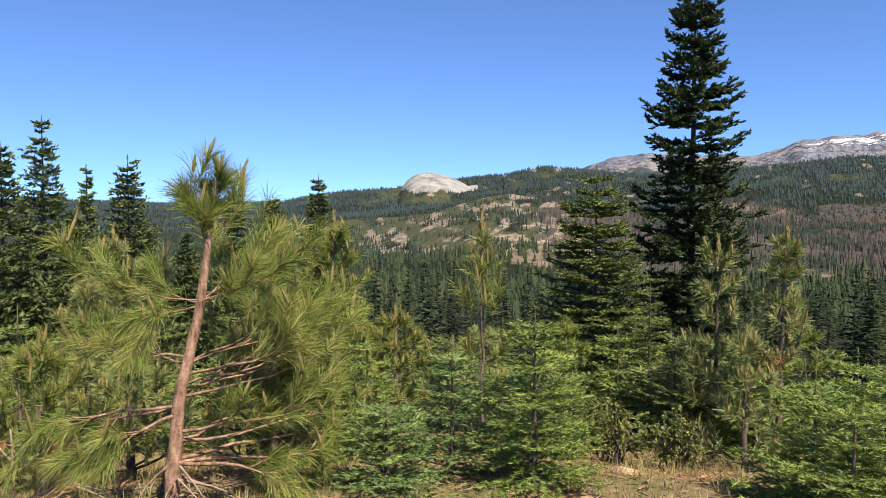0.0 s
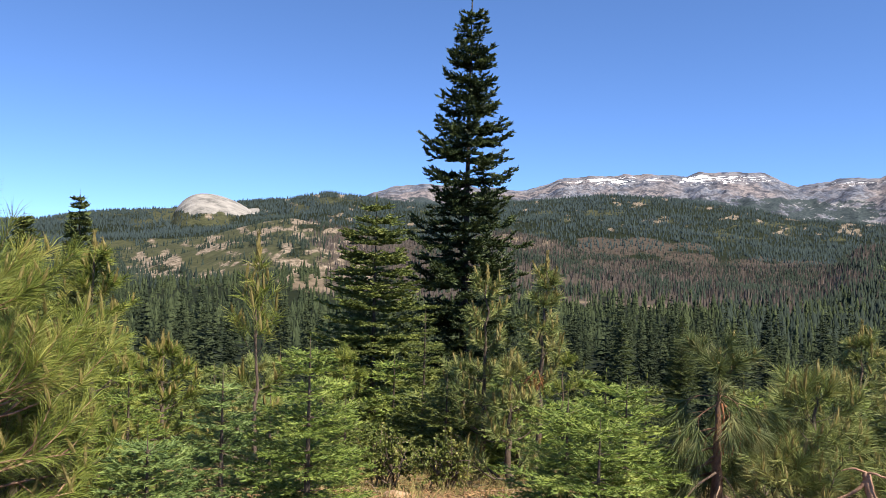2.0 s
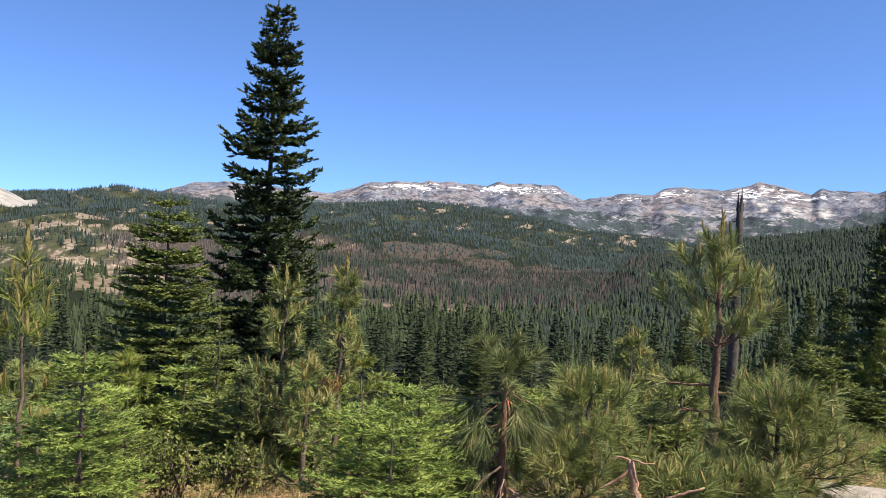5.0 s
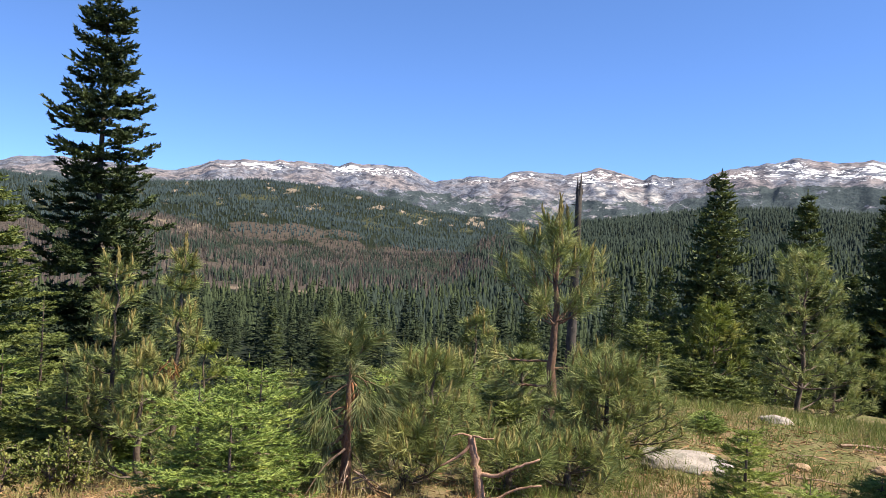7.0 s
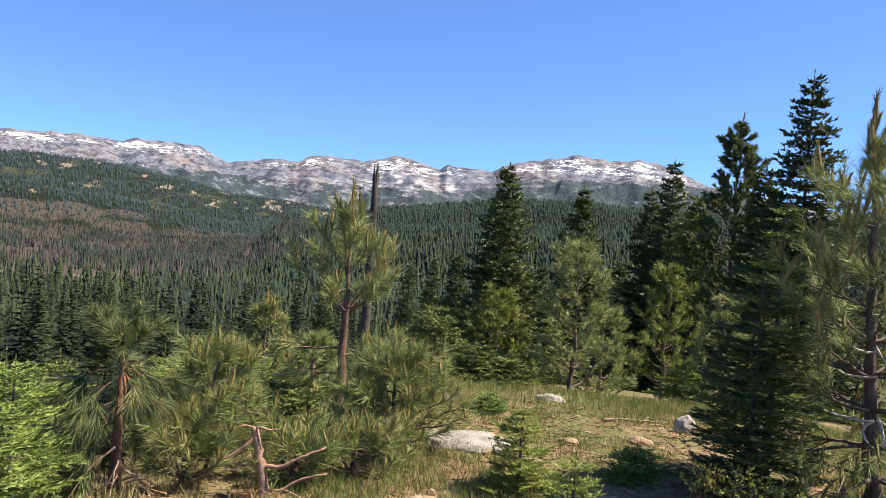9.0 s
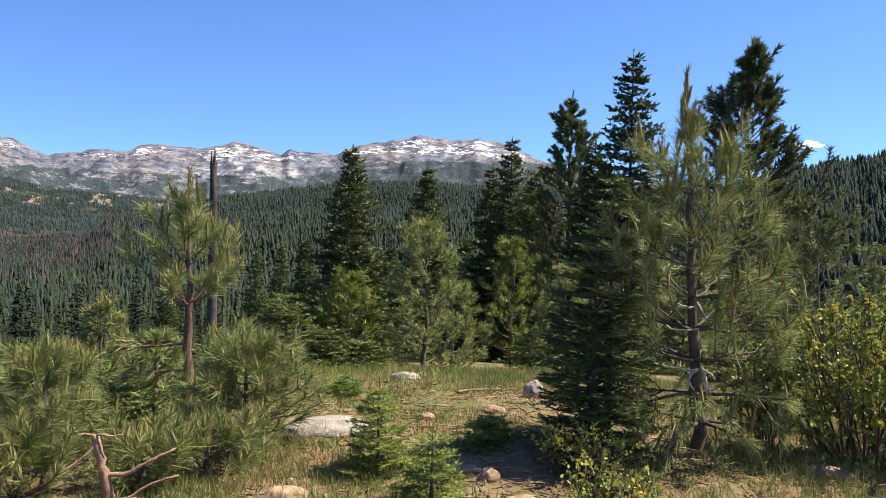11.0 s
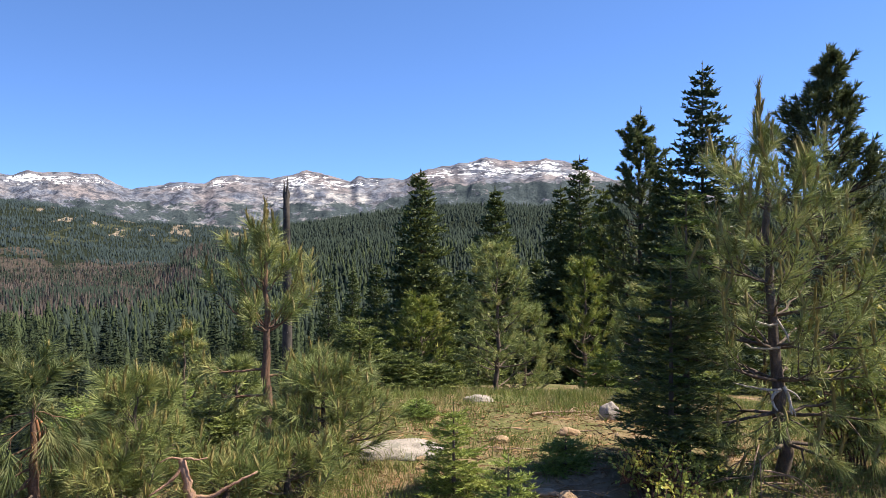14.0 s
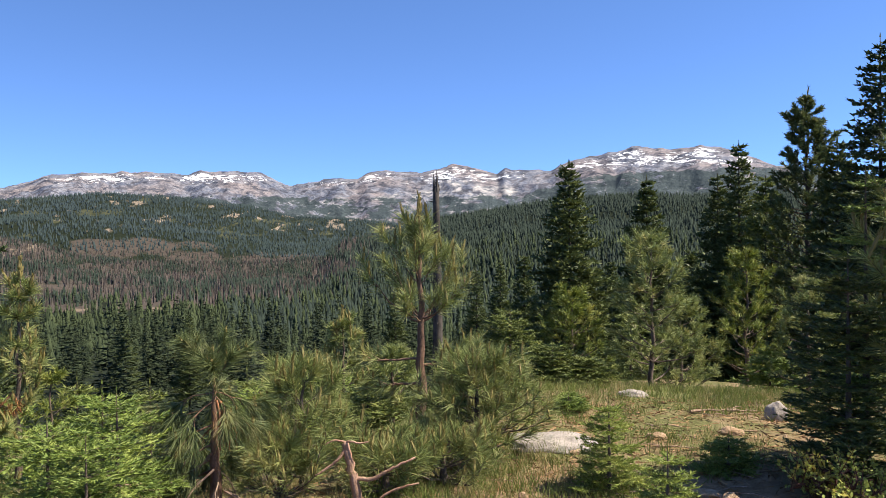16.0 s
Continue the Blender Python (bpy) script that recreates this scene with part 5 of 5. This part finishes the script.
def dead_shoot(az, d, h, label, seed):
    reset(seed)
    x, y, z = spot(az, d)
    ob = thing("dead_pine_branch", (x, y, z), label, "dead branch", turn=-az)
    p = Pile()
    for k in range(6):
        lim = arc((0, 0, h * (0.2 + 0.13 * k)), unit(np.array([math.cos(k * 2.1), math.sin(k * 2.1), 0.4])), 0.22, 0.2, 5)
        bare_limbs(ob, [(lim, 0.007, 0.003)], WOOD_BARE, "limb", 4)
        needles_on(p, lim, 0.2, 70, 0.16, 0.004, 0.7, 0.5)
    bare_limbs(ob, [([(0, 0, -0.03), (0.01, 0, h * 0.5), (0, 0, h)], 0.012, 0.005)], WOOD_BARE, "trunk", 6)
    part("dead_needles", p.mesh("dead_needles", NEEDLES_DEAD), ob, "dry orange needles")


dead_shoot(-29.8, 4.3, 0.55, "dead pine branch with dry orange needles", 84)
dead_shoot(47.6, 4.0, 0.16, "dead orange pine tip on the ground", 85)
dead_shoot(49.6, 3.95, 0.15, "dead orange pine tip on the ground", 86)

# ---------------------------------------------------------------- rocks and ground litter
def rock(name, az, d, size, label, material, seed, sink=0.35, turn=0.0, flat=1.0):
    """A weathered stone: a ball pushed about by noise, sunk in the ground."""
    bm = bmesh.new()
    bmesh.ops.create_icosphere(bm, subdivisions=4, radius=1.0)
    for v in bm.verts:
        n = v.co.copy()
        k = 1 + 0.22 * noise.noise(n * 1.3 + Vector((seed, 0, 0))) + 0.10 * noise.noise(n * 3.1 + Vector((0, seed, 0))) + 0.04 * noise.noise(n * 8 + Vector((0, 0, seed)))
        v.co = Vector((n.x * size[0], n.y * size[1], n.z * size[2])) * k * 0.5
    me = bpy.data.meshes.new(name)
    bm.to_mesh(me)
    bm.free()
    for f in me.polygons:
        f.use_smooth = True
    me.materials.append(material)
    x, y, z = spot(az, d)
    ob = new(name, me)
    ob.matrix_basis = pose(x, y, z + size[2] * 0.5 * (0.75 - 2 * sink * 0.75) * flat, 0, 0, turn - az)
    return tagged(ob, label, "rock", "stones in the meadow")


rock("boulder", 60.9, 6.1, (0.76, 0.50, 0.145), "flat pale granite boulder sunk in the grass", GRANITE, 3, 0.58)
rock("stone", 58.5, 4.74, (0.26, 0.19, 0.12), "rounded ochre stone on bare soil", OCHRE, 5)
rock("stone", 58.9, 4.95, (0.07, 0.06, 0.07), "small brown stone behind a larger one", OCHRE, 6, 0.2)
rock("stone", 51.4, 4.57, (0.24, 0.12, 0.05), "flat ochre stone on bare soil", OCHRE, 15)
rock("stone", 53.6, 4.6, (0.16, 0.10, 0.05), "flat ochre stone on bare soil", OCHRE, 17)
rock("stone", 68.2, 6.4, (0.17, 0.12, 0.08), "small ochre stone in the grass", OCHRE, 7)
rock("stone", 73.1, 6.65, (0.20, 0.13, 0.09), "pale ochre stone in the grass", OCHRE, 9)
rock("stone", 75.9, 7.3, (0.18, 0.14, 0.22), "grey granite stone by the dark fir", GRANITE, 11, 0.2)
# a pale grass mound, built here as a small granite stone
rock("stone", 66.4, 8.1, (0.30, 0.2, 0.10), "dry pale grass mound beside the pine, built as a stone", GRANITE, 13)
rock("stone", 73.2, 5.05, (0.13, 0.1, 0.12), "ochre stone among twigs", OCHRE, 19)
rock("stone", 71.6, 5.2, (0.20, 0.12, 0.06), "flat pale stone among twigs", OCHRE, 20)
rock("stone", 75.6, 4.7, (0.20, 0.14, 0.07), "flat ochre stone on bare soil", OCHRE, 22)
rock("stone", 95.6, 6.0, (0.30, 0.14, 0.10), "pale stone under the leafy bush", OCHRE, 24)
rock("stone", 62.6, 5.9, (0.12, 0.09, 0.05), "small flat stone on bare soil", OCHRE, 25)
rock("stone", 13.6, 5.2, (0.2, 0.12, 0.08), "pale stone in dry grass", OCHRE, 21)
rock("stone", 11.0, 4.3, (0.14, 0.1, 0.06), "pale stone on bare soil", OCHRE, 23)


def scatter_near(count, az0, az1, r0, r1, seed):
    g = np.random.default_rng(seed)
    az = g.uniform(az0, az1, count)
    r = np.sqrt(g.uniform(r0 * r0, r1 * r1, count))
    return np.stack([r * np.sin(np.radians(az)), r * np.cos(np.radians(az)), height_at(az, r)], 1), az, r, g


def grass(name, label, count, az0, az1, r0, r1, tall, material, seed, thin=0.0):
    reset(seed)
    p, az, r, g = scatter_near(count, az0, az1, r0, r1, seed)
    n = fbm(p[:, 0] * 0.9, p[:, 1] * 0.9, 4, 33)
    p = p[g.uniform(-0.5, 0.5, len(p)) + thin < n * 1.6]
    k = len(p)
    tuft = p[g.integers(0, max(1, k // 16), k)]
    near = (g.uniform(0, 1, k) < 0.6)[:, None]
    q = tuft + g.normal(0, 0.028, (k, 3)) * [1, 1, 0]
    p = np.where(near, q, p)
    way = unit(np.stack([g.normal(0, 0.35, k), g.normal(0, 0.35, k), np.ones(k)], 1))
    b = Pile()
    b.blades(p - [0, 0, 0.01], way, tall * g.uniform(0.4, 1.25, k), 0.0062, 0.12, 1)
    return tagged(new(name, b.mesh(name, material)), label, "grass", kind="stuff")


grass("meadow_grass", "green and straw-coloured meadow grass", 120000, 46, 104, 3.6, 10.5, 0.15, GRASS, 91, -0.30)
grass("dry_meadow_grass", "straw-coloured dry grass in the meadow", 50000, 50, 104, 3.8, 9.5, 0.11, DRY_GRASS, 95, 0.1)
grass("foreground_grass", "thin dry grass between the saplings", 26000, -34, 46, 3.8, 7.5, 0.13, DRY_GRASS, 92, -0.2)


def litter():
    reset(93)
    p, az, r, g = scatter_near(26000, -34, 108, 3.4, 8.0, 93)
    k = len(p)
    a = g.uniform(0, 6.28, k)
    b = Pile()
    b.blades(p + [0, 0, 0.012], unit(np.stack([np.cos(a), np.sin(a), g.normal(0.05, 0.12, k)], 1)), g.uniform(0.03, 0.15, k), g.uniform(0.004, 0.016, k))
    tagged(new("needle_litter", b.mesh("needle_litter", LITTER)), "brown fallen needles and bark flakes on soil", "litter", kind="stuff")
    reset(94)
    q = Pile()
    p, az, r, g = scatter_near(420, -34, 108, 3.8, 8.0, 94)
    for o in p:
        a, ln = g.uniform(0, 6.28), g.uniform(0.08, 0.32)
        w = np.array([math.cos(a), math.sin(a), g.uniform(-0.02, 0.12)])
        q.tube(np.stack([o + [0, 0, 0.01], o + w * ln * 0.5 + [0, 0, g.uniform(0.01, 0.03)], o + w * ln + [0, 0, 0.01]]), [0.005, 0.004, 0.002], 4)
    tagged(new("fallen_twigs", q.mesh("fallen_twigs", WOOD_BARE, True)), "pale dry twigs scattered on the ground", "twigs", kind="stuff")


litter()


def fallen_branch(az, d, ln, deg, label, seed):
    reset(seed)
    x, y, z = spot(az, d)
    ob = thing("fallen_branch", (x, y, z + 0.02), label, "branch", "fallen branches", turn=deg - az)
    bare_limbs(ob, [([(-ln / 2, 0, 0.0), (-ln / 4, 0.02, 0.015), (ln / 6, -0.02, 0.01), (ln / 2, 0.01, 0.0)], 0.014, 0.006)], WOOD_BARE, "stem", 6)
    bare_limbs(ob, [([(ln * 0.1, 0, 0.01), (ln * 0.2, 0.07, 0.03), (ln * 0.33, 0.12, 0.01)], 0.007, 0.003), ([(-ln * 0.2, 0, 0.01), (-ln * 0.1, -0.06, 0.02), (0, -0.12, 0.0)], 0.006, 0.003)], WOOD_BARE, "twig", 4)


fallen_branch(33.2, 4.45, 0.7, 8, "long pale fallen branch on bare soil", 101)
fallen_branch(36.5, 4.4, 0.4, -12, "short pale fallen branch on bare soil", 102)
fallen_branch(72.6, 7.4, 0.6, 20, "brown fallen branch by the meadow's edge", 103)
fallen_branch(88.3, 4.7, 0.4, -35, "pale broken branch at the pine's foot", 104)
fallen_branch(75.5, 4.6, 0.5, 25, "dry fallen branch among litter", 105)
fallen_branch(83.0, 4.4, 0.6, 5, "dark fallen branch among litter", 106)


# ---------------------------------------------------------------- bushes
def leafy_bush(name, az, d, size, label, leaves, leaf, material, seed, stems=24, wood=STEM, twigs=7):
    """A broad-leaved bush: a fan of stems, each with its twigs of small oval leaves."""
    reset(seed)
    x, y, z = spot(az, d)
    ob = thing(name, (x, y, z), label, "bush", turn=-az)
    per = leaves // stems
    for k in range(stems):
        a = k * 2.4
        rr = math.sqrt((k + 0.5) / stems)
        end = np.array([size[0] * 0.5 * rr * math.cos(a), size[1] * 0.5 * rr * math.sin(a), size[2] * (1.0 - 0.62 * rr * rr) * RNG.uniform(0.8, 1.1)])
        start = np.array([end[0] * 0.38, end[1] * 0.38, -0.03])
        line = np.stack([start + (end - start) * u + [0, 0, 0.10 * math.sin(3.1 * u)] + RNG.normal(size=3) * 0.02 for u in np.linspace(0, 1, 7)])
        w, l = Pile(), Pile()
        w.tube(line, np.linspace(0.009, 0.003, 7), 5)
        for _ in range(twigs):
            o, dd = along(line, np.array([RNG.uniform(0.15, 1.0)]))
            tw = unit(dd[0] * 0.5 + RNG.normal(size=3) * 0.6 + [0, 0, 0.3])
            ln = RNG.uniform(0.10, 0.26)
            tl = np.stack([o[0], o[0] + tw * ln * 0.5, o[0] + tw * ln])
            w.tube(tl, [0.004, 0.003, 0.002], 3)
            m = per // twigs
            p, ww = along(tl, RNG.uniform(0.2, 1.0, m))
            wy = around(ww, m, 1.0)
            sd = unit(np.cross(wy, RNG.normal(size=(m, 3))))
            L = (leaf * RNG.uniform(0.7, 1.25, m))[:, None]
            nrm = np.cross(wy, sd)
            v = np.stack([p, p + wy * L * 0.35 + sd * L * 0.30, p + wy * L * 0.75 + sd * L * 0.26, p + wy * L + nrm * L * 0.08, p + wy * L * 0.75 - sd * L * 0.26, p + wy * L * 0.35 - sd * L * 0.30], 1).reshape(-1, 3)
            i = np.arange(m)[:, None] * 6
            l.add(v, None, np.concatenate([i + [[0, 1, 2, 3]], i + [[0, 3, 4, 5]]]))
        part("stem", joined("stem", w, wood, l, material), ob)
    return ob


leafy_bush("manzanita_bush", 98.3, 6.5, (2.1, 1.2, 1.27), "broad yellow-green leafy bush with reddish stems", 20000, 0.029, LEAF, 111, 44, twigs=14)
leafy_bush("manzanita_bush", 104.0, 7.6, (1.7, 1.1, 1.5), "tall yellow-green leafy bush behind another", 6000, 0.042, LEAF, 112, 26, twigs=9)
leafy_bush("low_shrub", 79.5, 5.2, (0.55, 0.35, 0.24), "low pale green shrub among dry litter", 1400, 0.026, LEAF, 117, 14)
leafy_bush("low_shrub", 82.6, 4.5, (0.6, 0.4, 0.22), "low green shrub on the litter", 1200, 0.03, LEAF, 113, 14)
leafy_bush("low_shrub", 12.6, 6.2, (0.55, 0.4, 0.42), "small yellowish leafy shrub beside a fir", 2800, 0.026, SHRUB, 114, 12, BARK_GREY)
leafy_bush("low_shrub", 17.2, 6.0, (0.4, 0.35, 0.36), "small dry leafy shrub in the grass", 2400, 0.024, SHRUB, 115, 11, BARK_GREY)
leafy_bush("low_shrub", 91.5, 6.5, (0.7, 0.5, 0.75), "pale green shrub beside the big bush", 3000, 0.028, SHRUB, 116, 16)


# ---------------------------------------------------------------- clouds
def cloud_material():
    m = Mat("cloud")
    # a faint glow stands in for sunlight scattered inside the cloud
    m.bsdf.inputs["Emission Color"].default_value = (0.9, 0.95, 1.0, 1)
    m.bsdf.inputs["Emission Strength"].default_value = 0.45
    return m.done(m.ramp(m.noise(0.02, 4), [(0.3, (0.90, 0.91, 0.92)), (0.7, (0.97, 0.97, 0.97))]), 1.0)


CLOUD = cloud_material()


def cloud(az, el, w, seed):
    d = 4700
    bm = bmesh.new()
    g = random.Random(seed)
    for k in range(16):
        u = g.uniform(-1, 1)
        r = w * 0.12 * (1.15 - abs(u)) * g.uniform(0.7, 1.2)
        bmesh.ops.create_icosphere(bm, subdivisions=3, radius=r, matrix=Matrix.Translation((u * w * 0.45, g.uniform(-0.1, 0.1) * w, r * 0.6)))
    for v in bm.verts:
        v.co += Vector((noise.noise(v.co * 0.03), noise.noise(v.co * 0.03 + Vector((9, 0, 0))), noise.noise(v.co * 0.03 + Vector((0, 9, 0))))) * w * 0.05
        v.co.z *= 0.8
    me = bpy.data.meshes.new("cloud")
    bm.to_mesh(me)
    bm.free()
    for f in me.polygons:
        f.use_smooth = True
    me.materials.append(CLOUD)
    ob = new("cloud", me)
    ob.matrix_basis = pose(d * math.sin(radians(az)), d * math.cos(radians(az)), up(el, d), 0, 0, -az)
    return tagged(ob, "small white fair-weather cloud", "cloud", kind="structure")


cloud(93.4, 5.9, 210, 1)
cloud(99.6, 6.25, 190, 2)
